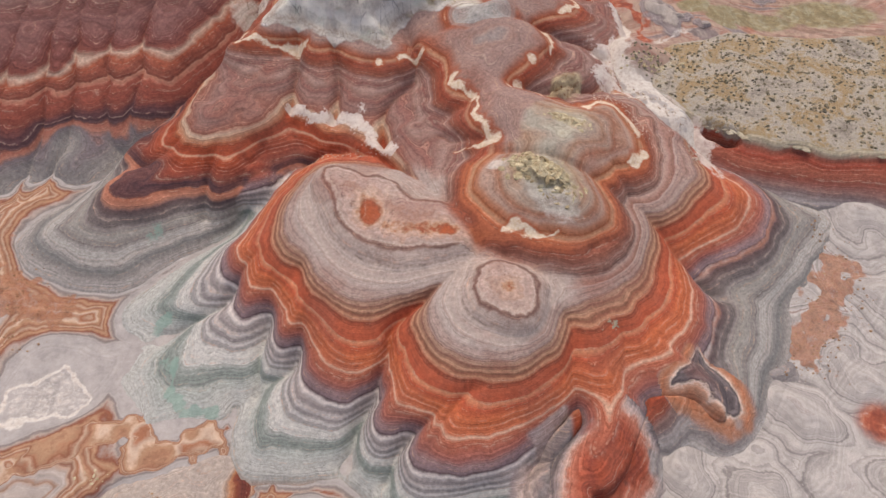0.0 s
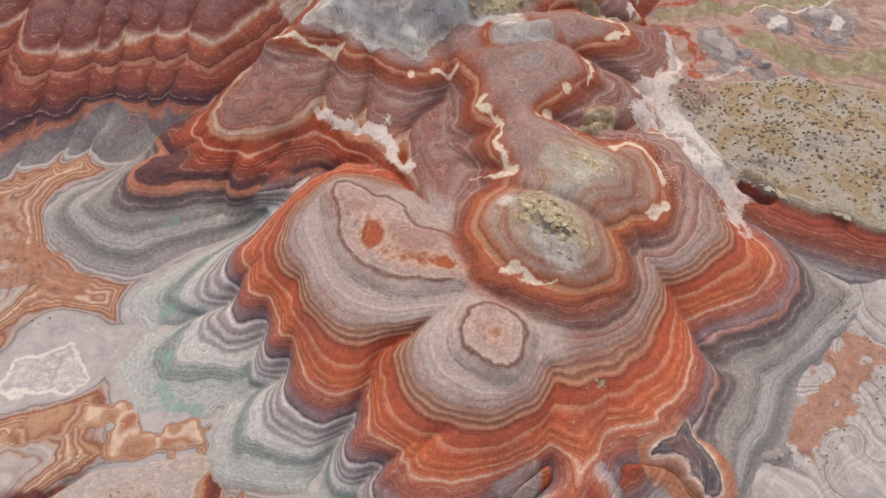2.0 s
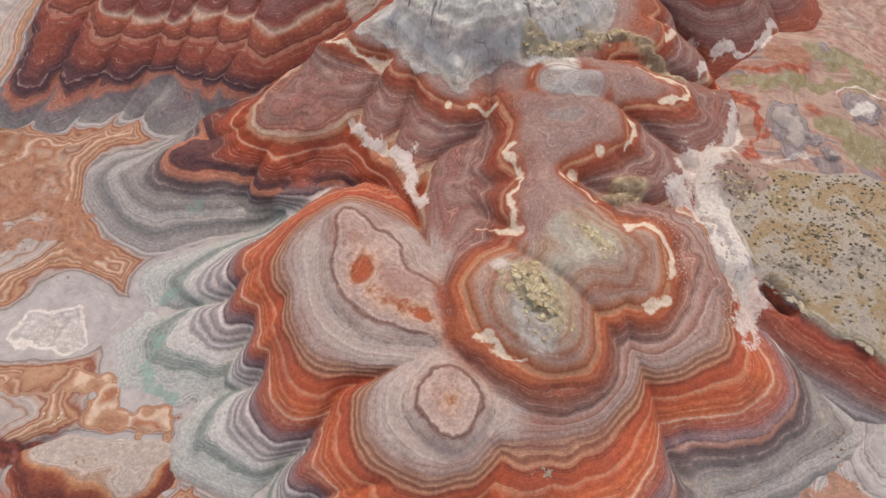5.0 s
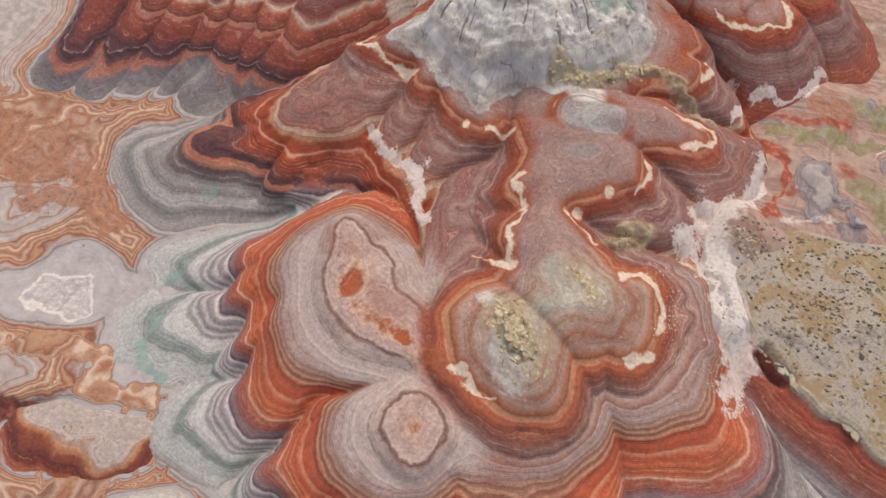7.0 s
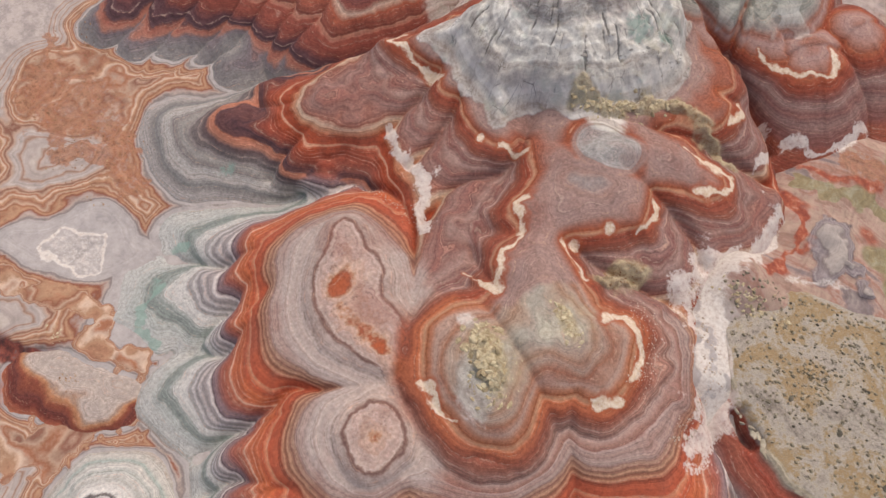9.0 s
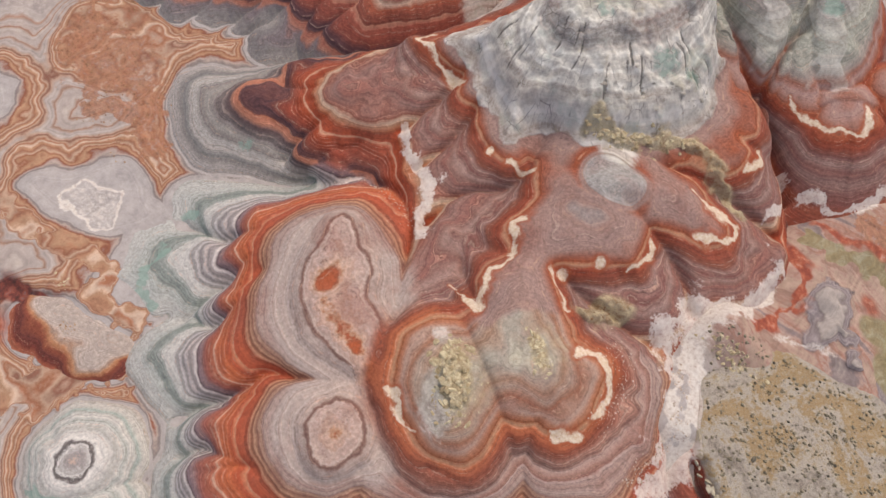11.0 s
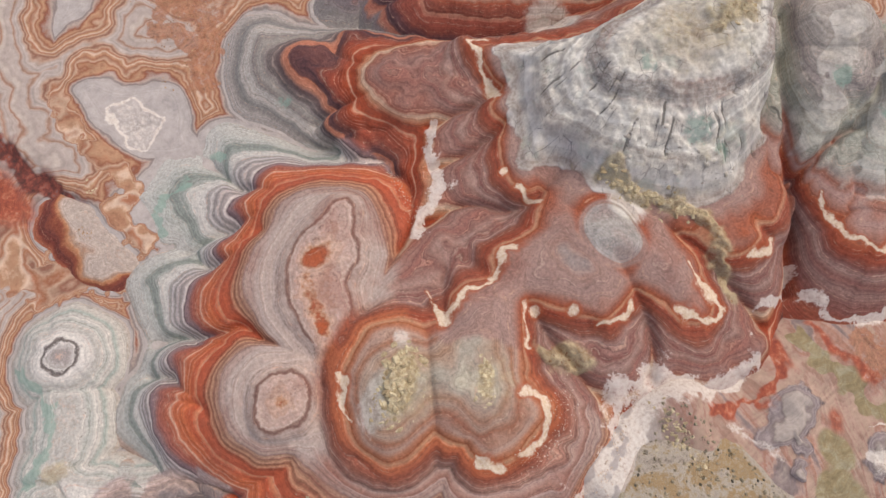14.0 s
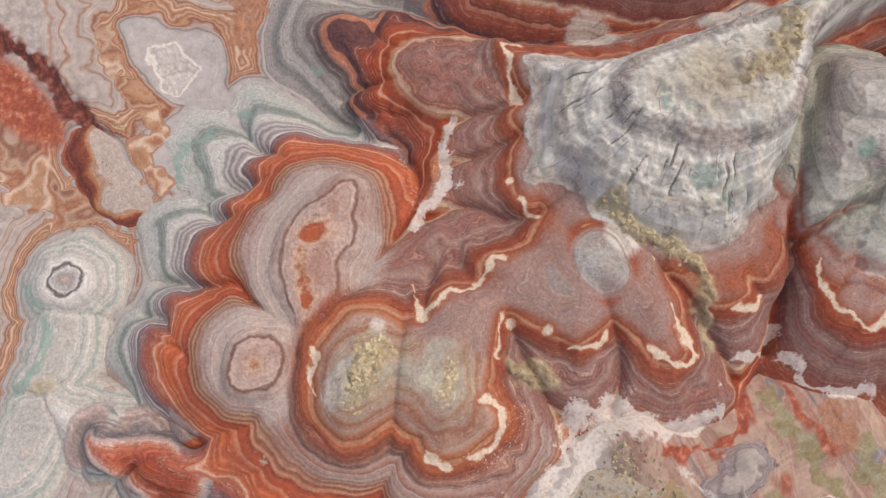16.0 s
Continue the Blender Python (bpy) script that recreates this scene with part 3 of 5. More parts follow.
HILLS = {
    "upper": (UPPER, M_UPPER), "right": (RIGHT, M_RIGHT), "south": (SOUTH, M_SOUTH),
    "dome": (DOME, M_DOME), "mound": (MOUND, M_MOUND)}
def blurred(F, metres):
    """F, averaged over a square of that size, thrice."""
    n = max(1, int(metres / STEP / 2))
    for _ in range(3):
        for ax in (0, 1):
            P = np.concatenate([np.repeat(np.take(F, [0], ax), n + 1, ax), F, np.repeat(np.take(F, [-1], ax), n, ax)], ax)
            C = np.cumsum(P, ax)
            lead = [slice(None)] * 2
            lag = [slice(None)] * 2
            lead[ax], lag[ax] = slice(2 * n + 1, None), slice(0, -(2 * n + 1))
            F = (C[tuple(lead)] - C[tuple(lag)]) / (2 * n + 1)
    return F


GULLY = [(-9.0, 98.5), (-4.4, 95.8), (0.7, 93.9), (4.3, 91.7), (7.2, 91.0), (11.1, 89.8), (15.1, 87.8), (17.6, 86.6)]
SIDE_GULLY = [(2.5, 103.0), (5.4, 99.0), (5.8, 95.3), (7.3, 91.6)]
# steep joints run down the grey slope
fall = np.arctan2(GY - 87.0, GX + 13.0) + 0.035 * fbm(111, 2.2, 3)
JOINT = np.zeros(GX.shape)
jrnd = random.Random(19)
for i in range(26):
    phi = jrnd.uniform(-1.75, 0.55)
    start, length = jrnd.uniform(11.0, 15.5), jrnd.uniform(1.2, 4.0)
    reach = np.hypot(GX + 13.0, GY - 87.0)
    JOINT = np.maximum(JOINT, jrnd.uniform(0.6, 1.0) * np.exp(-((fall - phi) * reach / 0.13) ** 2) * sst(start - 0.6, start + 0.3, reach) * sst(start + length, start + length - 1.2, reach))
# ---- the massif: outlines of its beds in plan, from the foot up, hill by hill ----
FOOT_NORTH = [(-36, 125), (-29, 92), (-29, 77), (-32, 69), (-37, 60), (-40.9, 51.8), (-45.2, 49.1), (-46.1, 44.7), (-43.2, 42), (-37, 39.5), (-32.3, 39.5), (-28.6, 43.3), (-25, 45.2), (-23.3, 46.7), (-20.8, 50.5), (-23.1, 46.6), (-25.7, 44.2), (-29.5, 40.6), (-32, 38.4), (-32.5, 36.3), (-31.6, 34.4), (-29.9, 33.7), (-30.3, 31.8), (-31, 29.3), (-29.6, 27.4), (-28.5, 25.7), (-27.7, 22.9)]
FOOT_WEST = [(-26.2, 23), (-22.9, 24.1), (-19.7, 25), (-18.6, 27), (-19.1, 24.2), (-18.2, 21.4), (-16.9, 20.1), (-13.4, 19.8), (-10.5, 20.1), (-8.9, 20.1), (-6.5, 18.6), (-5.5, 16.5), (-3.3, 14.6), (-0.8, 14), (1.5, 15.5), (3.9, 16.7), (4.9, 16.7), (2.7, 14.4), (2, 11.2), (3.5, 9.6), (6.1, 8.7), (9.7, 9.2), (12.9, 11.5), (9.6, 18.6), (16.5, 18.6), (18.9, 22.5)]
FOOT_SOUTH = [(21.1, 24.6), (23.4, 23.8), (26.2, 22.8), (29, 25), (30.5, 28), (33, 31), (34.4, 34), (34.6, 36.5), (37.8, 38.6), (39, 41), (42.5, 43), (47, 45.5), (45, 50), (37, 52), (32, 57), (29, 61), (28, 64), (27, 70), (27, 76), (26, 82), (21, 87), (17, 88.3), (12.4, 89.7), (7.6, 91.6), (2.3, 94), (-3.5, 96.3), (-8, 99), (-12, 110), (-14, 125)]
FOOT = FOOT_NORTH + FOOT_WEST + FOOT_SOUTH
RED_NORTH = [(-32, 124), (-26, 90), (-26, 75), (-29, 67), (-33, 61), (-36, 57), (-35.6, 52.9), (-36.5, 50.2), (-36, 48.3), (-34.4, 47.3), (-31.8, 47.8), (-30, 49.2), (-28.3, 50), (-26.3, 49), (-24.2, 48.7), (-21.9, 49.2), (-19.1, 50.9), (-17.1, 52.9), (-16.2, 53.9), (-17.1, 52.2), (-18.4, 49), (-20.5, 43.9), (-22.2, 41.4), (-21.9, 39.3), (-21.3, 38.3), (-20.6, 37.4), (-20.2, 36.1), (-19.5, 34.9), (-18.7, 34.3), (-17.1, 34.8)]
RED_WEST = [(-16.2, 34), (-15.9, 32.2), (-14.9, 30.9), (-13.5, 30.6), (-13.2, 29.7), (-12.5, 27.6), (-10.6, 26.2), (-8.7, 25.5), (-6.5, 25.8), (-6.1, 24), (-5.3, 22.6), (-4.1, 22), (-3.4, 22.3), (-3.5, 21), (-2.1, 19.8), (0.4, 19.1), (3.6, 19.5), (6.6, 20.7), (9.4, 22.2), (11.6, 23.9), (9.8, 21.4), (8.6, 15.5), (7.3, 14), (8.3, 12.6), (10.8, 12.9), (13.3, 15.2), (11.4, 17.3), (13.5, 17.3), (15.5, 21)]
RED_SOUTH = [(17, 23.9), (18.6, 26.2), (22.2, 26.2), (24.1, 23.7), (24.1, 26), (23.4, 29), (23.2, 30.1), (24.4, 32.1), (25.2, 35), (24.8, 38), (25.6, 40.4), (28.1, 40.7), (31.7, 42.5), (33.8, 45.1), (34.2, 48.3), (32.4, 51), (29.6, 54), (27.5, 58), (25.5, 63), (24.5, 68), (25, 73), (25, 79), (20, 85.9), (16, 87.5), (11.8, 89.4), (7.3, 91.2), (2, 93.5), (-4, 95.8), (-9, 98.5), (-13, 108), (-15, 124)]
RED = RED_NORTH + RED_WEST + RED_SOUTH
PALE_NORTH = [(-28, 123), (-23, 100), (-22.5, 85), (-22, 74), (-24.5, 68.5), (-27.3, 64.8), (-27.9, 61.3), (-29.1, 58.9), (-27.7, 56.3), (-25.3, 55.3), (-22.7, 55.2), (-20.7, 57.3), (-19.8, 58.9), (-17.6, 60.4), (-15.4, 58.8), (-12.7, 57.7), (-9.3, 57.1), (-8, 55.5), (-7, 53.3), (-5.8, 52.5), (-4.6, 50.1), (-4.9, 49.1), (-7.8, 49.5), (-10.9, 49.6), (-12.8, 48.6), (-14.4, 45.8), (-15.4, 42.4), (-14.8, 40.2), (-13.1, 38.1), (-11.6, 35.8), (-9.1, 33.8), (-6.6, 33.1), (-4.1, 33.3), (-2, 33.3), (-1.1, 29.6), (0.5, 28)]
PALE_SOUTH = [(3.3, 26.7), (6.5, 27.2), (9.2, 29.2), (10.3, 31.8), (11.9, 32.1), (12.3, 32.8), (15, 34.2), (18, 36.5), (19.4, 39.6), (19.9, 42.2), (21.6, 43.6), (23.4, 45.4), (25.2, 47.6), (26, 50), (25.6, 53), (23.6, 57.6), (21.1, 61), (19.2, 62.5), (19.2, 65.3), (18.5, 68), (19.5, 68.6), (21.7, 74.1), (22.5, 78.1), (21.2, 80.5), (18.7, 81.5), (18.3, 82.3), (17, 85), (15, 86.8), (11.3, 88.9), (6.8, 90.6), (1.5, 92.8), (-5, 95), (-10, 97.5), (-14, 106), (-16, 123)]
PALE = PALE_NORTH + PALE_SOUTH
PLATE = [(-5.3, 38), (-7.1, 38.7), (-8.5, 39.6), (-9.9, 41.7), (-10.7, 44.1), (-11.7, 45.6), (-11.7, 47.2), (-10.5, 47.5), (-8.6, 46.8), (-7.5, 46), (-6.1, 46.4), (-4.6, 45.6), (-3.9, 44.2), (-2.7, 43.1), (-0.7, 43.3), (1.4, 41.8), (2.2, 39.8), (1.7, 38.4), (0.3, 37.8), (-1.6, 37.6), (-3.5, 37.3)]
KNOB = [(4.1, 30.9), (2.8, 31.7), (2.6, 33.5), (3.3, 35.5), (4.8, 36), (7, 35.3), (8.2, 34.2), (8, 31.9), (7.2, 30.3), (5.7, 30.2)]
VEINED_NORTH = [(-25, 122), (-20, 98), (-19, 90), (-18.5, 80), (-20.5, 73.5), (-23.1, 67.5), (-22.3, 67), (-20.1, 67.7), (-16.9, 67.8), (-14.5, 65.9), (-11.6, 64.9), (-8.3, 64.1), (-4.7, 64.5), (-2.7, 65.6), (-1.4, 65), (0.7, 63.9), (0.3, 60.9), (0.5, 58.6), (2.8, 57.7), (3, 54.6), (3.1, 52.2), (5, 50.7), (4.5, 48.7), (2.7, 46.1), (2.3, 43.8), (3.7, 41.4), (5.3, 39.5), (7.8, 38.5), (10.6, 38), (13.2, 38), (15.4, 39.8), (15.6, 42), (14.9, 44.5), (15.7, 45.7), (17.6, 47.3), (19.6, 48.5)]
VEINED_SOUTH = [(19.7, 50.2), (19.3, 53.2), (18.5, 55.6), (16.8, 56.4), (15, 55.9), (13.5, 55.7), (11.4, 56.8), (8.7, 57.9), (6.9, 58.7), (8.2, 60.8), (9.8, 63.1), (12.6, 64.6), (11.9, 67.8), (11.4, 69.3), (12.1, 71), (13.5, 71.9), (15.4, 72.2), (16.6, 73.9), (16.1, 75.9), (13.6, 76.8), (10, 77.1), (8.5, 77), (9.9, 77.8), (11.3, 79.8), (12.4, 82.5), (11.6, 84.8), (9.7, 84.9), (10.6, 87), (9.2, 89.1), (8, 89.9), (6.3, 90.1), (1, 92.2), (-5.5, 94.3), (-10.5, 96.8), (-14.5, 105), (-17, 122)]
VEINED = VEINED_NORTH + VEINED_SOUTH
ASHY = [(-22.5, 121), (-18.5, 97), (-17.5, 88), (-17, 80), (-19, 75.5), (-21.5, 69.6), (-18.9, 68.5), (-16.2, 68.8), (-13.9, 67), (-10.4, 67.1), (-7.9, 64.8), (-5.5, 65.5), (-5.7, 68.8), (-2.9, 69.8), (-0.6, 70.6), (1.3, 73.1), (4.8, 77.3), (6.4, 80.7), (6.1, 84.9), (4.2, 87.2), (1.7, 91.7), (1.5, 90.5), (-2, 92.8), (-6, 94), (-11, 96.5), (-15, 105), (-17.5, 121)]
SHELF = [(-14.5, 78), (-12.1, 75.3), (-8.6, 74.3), (-6, 76.1), (-4.3, 79.8), (-3, 82.8), (-2.2, 88.2), (-3.3, 92), (-7, 94.5), (-12, 97.5), (-16, 105), (-18, 118), (-20, 118), (-17, 100), (-15.5, 90)]


def eased_ring(poly):
    """A closed line with its corners cut once."""
    return [tuple(p + f * (q - p) for p, q in zip(a, b)) for a, b in zip(poly, poly[1:] + poly[:1]) for f in (0.2, 0.8)]


def inside_of(poly):
    """Distance inside a closed line, negative outside; worked out on every other grid line."""
    X, Y = MX[::2, ::2], MY[::2, ::2]
    d, inside = np.full(X.shape, 1e9), np.zeros(X.shape, bool)
    for a, b in zip(poly, poly[1:] + poly[:1]):
        dx, dy = b[0] - a[0], b[1] - a[1]
        u = np.clip(((X - a[0]) * dx + (Y - a[1]) * dy) / (dx * dx + dy * dy + 1e-9), 0, 1)
        d = np.minimum(d, (X - a[0] - u * dx) ** 2 + (Y - a[1] - u * dy) ** 2)
        if abs(dy) > 1e-9:
            inside ^= ((a[1] > Y) != (b[1] > Y)) & (X < a[0] + (Y - a[1]) * dx / dy)
    d = np.where(inside, np.sqrt(d), -np.sqrt(d))
    full = np.empty(GX.shape)
    full[::2, ::2] = d
    full[1::2, ::2] = 0.5 * (d[:-1] + d[1:]) if GX.shape[0] % 2 else 0.5 * (d + np.vstack([d[1:], d[-1:]]))
    even = full[:, ::2]
    full[:, 1::2] = 0.5 * (even[:, :-1] + even[:, 1:]) if GX.shape[1] % 2 else 0.5 * (even + np.hstack([even[:, 1:], even[:, -1:]]))
    return full


MX, MY = GX + 0.30 * fbm(3, 2.4, 3), GY + 0.30 * fbm(9, 2.4, 3)
IN_FOOT, IN_RED, IN_PALE, IN_VEIN, IN_ASH, IN_SHELF = [inside_of(eased_ring(p)) for p in (FOOT, RED, PALE, VEINED, ASHY, SHELF)]
IN_PLATE, IN_KNOB = inside_of(eased_ring(PLATE)), inside_of(eased_ring(KNOB))
IN_TOP = most(np.minimum(IN_PLATE + 1.0, 2.0), np.minimum(IN_KNOB + 0.8, 2.0), IN_VEIN + 2.2)


def between(lower, upper, reach):
    """0 on the lower line, 1 on the upper one."""
    below = np.clip(-upper, 0, reach)
    return np.clip(lower, 0, None) / (np.clip(lower, 0, None) + below + 1e-6)


# bed: 0.6 at the foot, 3.7 where the red begins, 7.7 where it ends, 10.9 along the white vein, 11.9 at the ash, 17.2 on its shelf
BED = 0.6 - 0.9 * np.clip(-IN_FOOT, 0, 12)
BED = np.where(IN_FOOT > 0, 0.6 + 3.1 * between(IN_FOOT, IN_RED, 9.0), BED)
BED = np.where(IN_RED > 0, 3.7 + 4.0 * between(IN_RED, IN_PALE, 10.0), BED)
BED = np.where(IN_PALE > 0, 7.7 + 1.7 * between(IN_PALE, IN_TOP, 7.0), BED)
BED = np.where(IN_TOP > 0, 9.4 + np.where(IN_VEIN > -2.2, 1.5 * between(IN_TOP, IN_VEIN, 6.0), 0.9 * (1 - np.exp(-np.clip(IN_TOP, 0, 9) / 1.6))), BED)
BED = np.where(IN_VEIN > 0, 10.9 + np.where(IN_ASH > -7.0, 1.0 * between(IN_VEIN, IN_ASH, 7.0), 0.0), BED)
BED = np.where((IN_VEIN > 0) & (IN_ASH < 0), np.maximum(BED, 10.9 + 2.5 * (1 - np.exp(-IN_VEIN / 3.2)) * sst(-0.5, -6.0, IN_ASH)), BED)
BED = np.where(IN_ASH > 0, 11.9 + 5.3 * between(IN_ASH, IN_SHELF, 9.0), BED)
BED = np.where(IN_SHELF > 0, 17.2 + 2.6 * (1 - np.exp(-np.clip(IN_SHELF, 0, 20) / 3.4)), BED)

# gullies: depth, and the line of the bottom from the foot up
GULLIES_WEST = [
    (1.3, [(-27.4, 34), (-24.6, 35.1), (-22, 36), (-20.6, 37.2), (-18.7, 39.2), (-17.1, 41)]),
    (1.1, [(-17.1, 27.6), (-17.2, 30), (-17.3, 32.1), (-16.6, 34.2), (-16.1, 36.7), (-16.2, 39.1)]),
    (1.2, [(-16.4, 28.6), (-13.9, 29.3), (-13.2, 30.6), (-12.6, 33.3), (-13.2, 36.5)]),
    (1.7, [(-8.4, 21), (-7.7, 23.8), (-6.4, 25.9), (-5, 29), (-4.5, 32), (-1.7, 33.3), (0.7, 35.4), (3.1, 37.6)]),
    (1.3, [(-4.8, 19.4), (-3.5, 22.1), (-1.6, 23.1), (0, 24.1), (1.8, 25.6)]),
    (0.7, [(7.5, 20.1), (11.7, 24), (11, 27.5), (11.3, 29.9), (10.4, 32.5), (8.7, 34)]),
    (0.35, [(9.8, 20.9), (12, 24.6), (11.7, 28.5), (11.3, 31.3), (10.5, 35.5), (9.5, 38.7)]),
    (0.35, [(18.1, 25.3), (15.3, 25.8), (16.1, 29.6), (15.4, 31.3), (14.3, 34.3)]),
    (0.3, [(25, 28.8), (21.2, 29.1), (18.2, 31.3), (17, 36.1)])]
GULLIES_SOUTH = [
    (0.8, [(26.6, 36.4), (22.9, 39.8), (20.8, 42.7), (18.4, 44.5), (16.6, 47.8), (15.4, 51.4)]),
    (0.9, [(6, 48.6), (9.4, 47.3), (12.1, 46.4), (15.8, 45), (19.4, 43.6)]),
    (1.4, [(18.9, 62.4), (15.9, 61.1), (12.2, 60.4), (8.9, 59.5), (6, 59.4)]),
    (1.4, [(18.8, 67.8), (15.8, 69.6), (11.9, 70), (8.7, 69.6), (6.3, 68.8)]),
    (1.4, [(19.2, 81.7), (16.4, 81.1), (12.3, 79.4), (8.6, 77.9), (5.3, 76.2), (2.5, 74.2)]),
    (1.5, [(-17.2, 59.9), (-17.1, 63.3), (-16.8, 66.6), (-17.4, 73.6)]),
    (1.7, [(-11.9, 57.5), (-11.8, 61.8), (-12.2, 65), (-13.2, 71.7)]),
    (1.6, [(-6.3, 53.4), (-6.9, 57.2), (-5.3, 60.7), (-2.8, 63.3), (-3.1, 66.3), (-5.7, 71.8)]),
    (1, [(-25.6, 47.8), (-25.8, 50.7), (-24.6, 54), (-23.3, 57.3)])]
GULLIES_NORTH = [
    (0.9, [(-33.8, 53.6), (-30.7, 54.7), (-28.7, 56.1), (-28.4, 58.5)]),
    (0.8, [(-21.9, 49.9), (-21.3, 52.5), (-19.3, 55.6), (-18.5, 58.5)]),
    (1.3, [(-15.3, 53.6), (-12.1, 54.8), (-9.4, 53.5), (-6.7, 52.4), (-4.8, 50), (-2.6, 47.7), (-0.2, 45), (2.1, 42.6)]),
    (1, [(-0.3, 53.6), (1.9, 52.1), (4.8, 51), (7.1, 50.1)]),
    (0.9, [(5.4, 94.3), (7.5, 92.1), (12, 89.3), (14.5, 88)]),
    (0.9, [(-5.9, 25.3), (-4.1, 28.5), (-1.2, 31.3)]),
    (0.9, [(2.4, 25.3), (0.8, 24.3), (-1.1, 20.9), (-2.8, 19.1)]),
    (0.8, [(-13.4, 37.4), (-13.6, 34.9), (-15.8, 32.5)]),
    (0.8, [(13.3, 37.6), (15.9, 38.8), (18.7, 38.8)])]


CARVED = np.zeros(GX.shape)
for depth, line in GULLIES_WEST + GULLIES_SOUTH + GULLIES_NORTH:
    line = eased([(x, y, 0.0) for x, y in line])
    ends = np.hypot(MX - line[-1][0], MY - line[-1][1])
    far = run_distance(line, MX, MY)
    CARVED = np.maximum(CARVED, 0.85 * depth * np.exp(-far / 0.7) * sst(-1.0, 7.0, ends))
BED = BED - CARVED * sst(-0.5, 1.5, IN_FOOT) + 0.8 * fbm(211, 3.2, 3) * sst(1.0, 3.0, IN_FOOT) * sst(12.0, 10.6, BED) * (0.3 + 0.7 * sst(48, 54, GY))

# rounder flanks, a steep ash scarp, and how far the beds rise or sink about a place
LIFT = 1.15 * sst(23, 29, GX) * sst(56, 49, GY) * sst(5.0, 3.0, BED) + 0.95 * sst(2.6, 4.6, BED) * sst(9.6, 7.4, BED) * sst(58, 46, GY) + 1.7 * sst(12.4, 14.2, BED) * sst(60, 66, GY) + 0.5 * sst(9.0, 9.8, BED) * sst(11.0, 10.2, BED) * sst(50, 46, GY)
SINK = [
    (-11, 36.0, -0.5), (-18.7, 35.1, -0.8), (-21.6, 38.8, 0.5), (-5.7, 23.1, 0.6), (-6.8, 28.4, -0.9), (-8.9, 25.1, -0.5), (-28.3, 33.8, -0.8), (-11.2, 45.9, 0.6), (0.9, 32.3, 0.8),
    (16.1, 35.0, -1.3), (13.0, 34.5, 0.6), (20.8, 42.0, -1.0), (24.8, 47.8, 0.2), (10.3, 42.8, 0.6), (19.8, 48.9, -0.9), (16.2, 75.8, -1.8), (20.9, 79.5, -0.6), (1.6, 60.2, -0.7),
    (9.5, 61.0, 0.7), (17.5, 68.1, 0.8), (-15.8, 69.3, -1.4), (-8.0, 68.9, -2.2), (0.6, 79.3, -1.6), (-3.7, 73.8, 0.9), (-15.6, 73.1, -0.9), (-30.8, 55.5, -1.2), (-35.6, 47.8, 0.9), (23.7, 31.4, 0.9), (14.0, 14.0, 1.2), (4.0, 15.0, 1.0)]
pull, share = np.zeros(GX.shape), np.full(GX.shape, 0.5)
for x, y, rise in SINK:
    near = np.exp(-((GX - x) ** 2 + (GY - y) ** 2) / 4.2 ** 2)
    pull, share = pull + near * rise, share + near
MASSIF = BED + LIFT + pull / share
soft = blurred(MASSIF, 0.4)
hollow = np.clip(blurred(MASSIF, 1.6) - MASSIF, 0, 0.6)
MASSIF = 0.4 * MASSIF + 0.6 * soft - 0.5 * hollow
MASSIF = np.where(IN_FOOT < -4, -9.0, MASSIF)
# small ribs down the flanks
flank = np.hypot(*np.gradient(MASSIF)) / STEP
MASSIF = MASSIF + 0.45 * SCALLOP * sst(0.3, 0.7, flank) * sst(0.8, 2.0, BED)
ashen = sst(11.9, 13.2, BED) * sst(62, 67, GY) * sst(7, 3, GX)
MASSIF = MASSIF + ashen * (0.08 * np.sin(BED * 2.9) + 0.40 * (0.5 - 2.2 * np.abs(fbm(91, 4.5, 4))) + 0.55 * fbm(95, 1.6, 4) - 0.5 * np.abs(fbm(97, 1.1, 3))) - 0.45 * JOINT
MASSIF = MASSIF - 1.0 * np.exp(-(run_distance(GULLY, WX, WY) / 0.5) ** 2) + 0.6 * blob(4.4, 70.2, 2.2, 2.0)
crown = sst(0.8, 2.4, IN_VEIN) * sst(0.5, -1.0, IN_ASH)
BED = np.where(crown > 0, BED * (1 - crown) + crown * (blurred(np.maximum(BED, 8.0), 2.6) + 0.55 * fbm(201, 3.4, 3)), BED)
# a grey clay knob on the mauve hill
knoll = blob(4.4, 70.2, 3.3, 2.7)
BED = BED + sst(0.35, 0.6, knoll) * np.clip(13.5 - BED, 0, 3.0) - 0.9 * np.exp(-((knoll - 0.28) / 0.12) ** 2)
hollow_run = stroke([(1.2, 39.4), (2.6, 39.3), (4.2, 38.9), (5.2, 38.9)], 0.6)
BED = BED + hollow_run * np.clip(10.4 - BED, 0, 3)
# a low dark tongue runs out of the red
tongue = np.exp(-(run_distance([(-35.4, 49.6), (-33.6, 51.2), (-31.2, 53.2)], MX, MY) / 1.3) ** 2)
BED = np.where(IN_RED > 0.3, np.maximum(BED - 1.2 * tongue, np.minimum(BED, 4.0)), BED)
BED = 0.3 * BED + 0.7 * blurred(BED, 0.4)
# which hill a place belongs to
CRESTS = {"central": [(-24, 36), (-10, 41), (5, 33), (8, 20)], "twin": [(5, 46), (10, 43), (13, 51), (22, 47)], "mauve": [(0, 61), (5, 64), (6, 72), (16, 72)],
          "grey": [(-16, 62), (-9, 66), (-8, 90), (8, 84)], "left": [(-42, 45), (-31, 52), (-22, 60), (-20, 68)]}
NEAREST = np.stack([run_distance(v, WX, WY) for v in CRESTS.values()]).argmin(0)

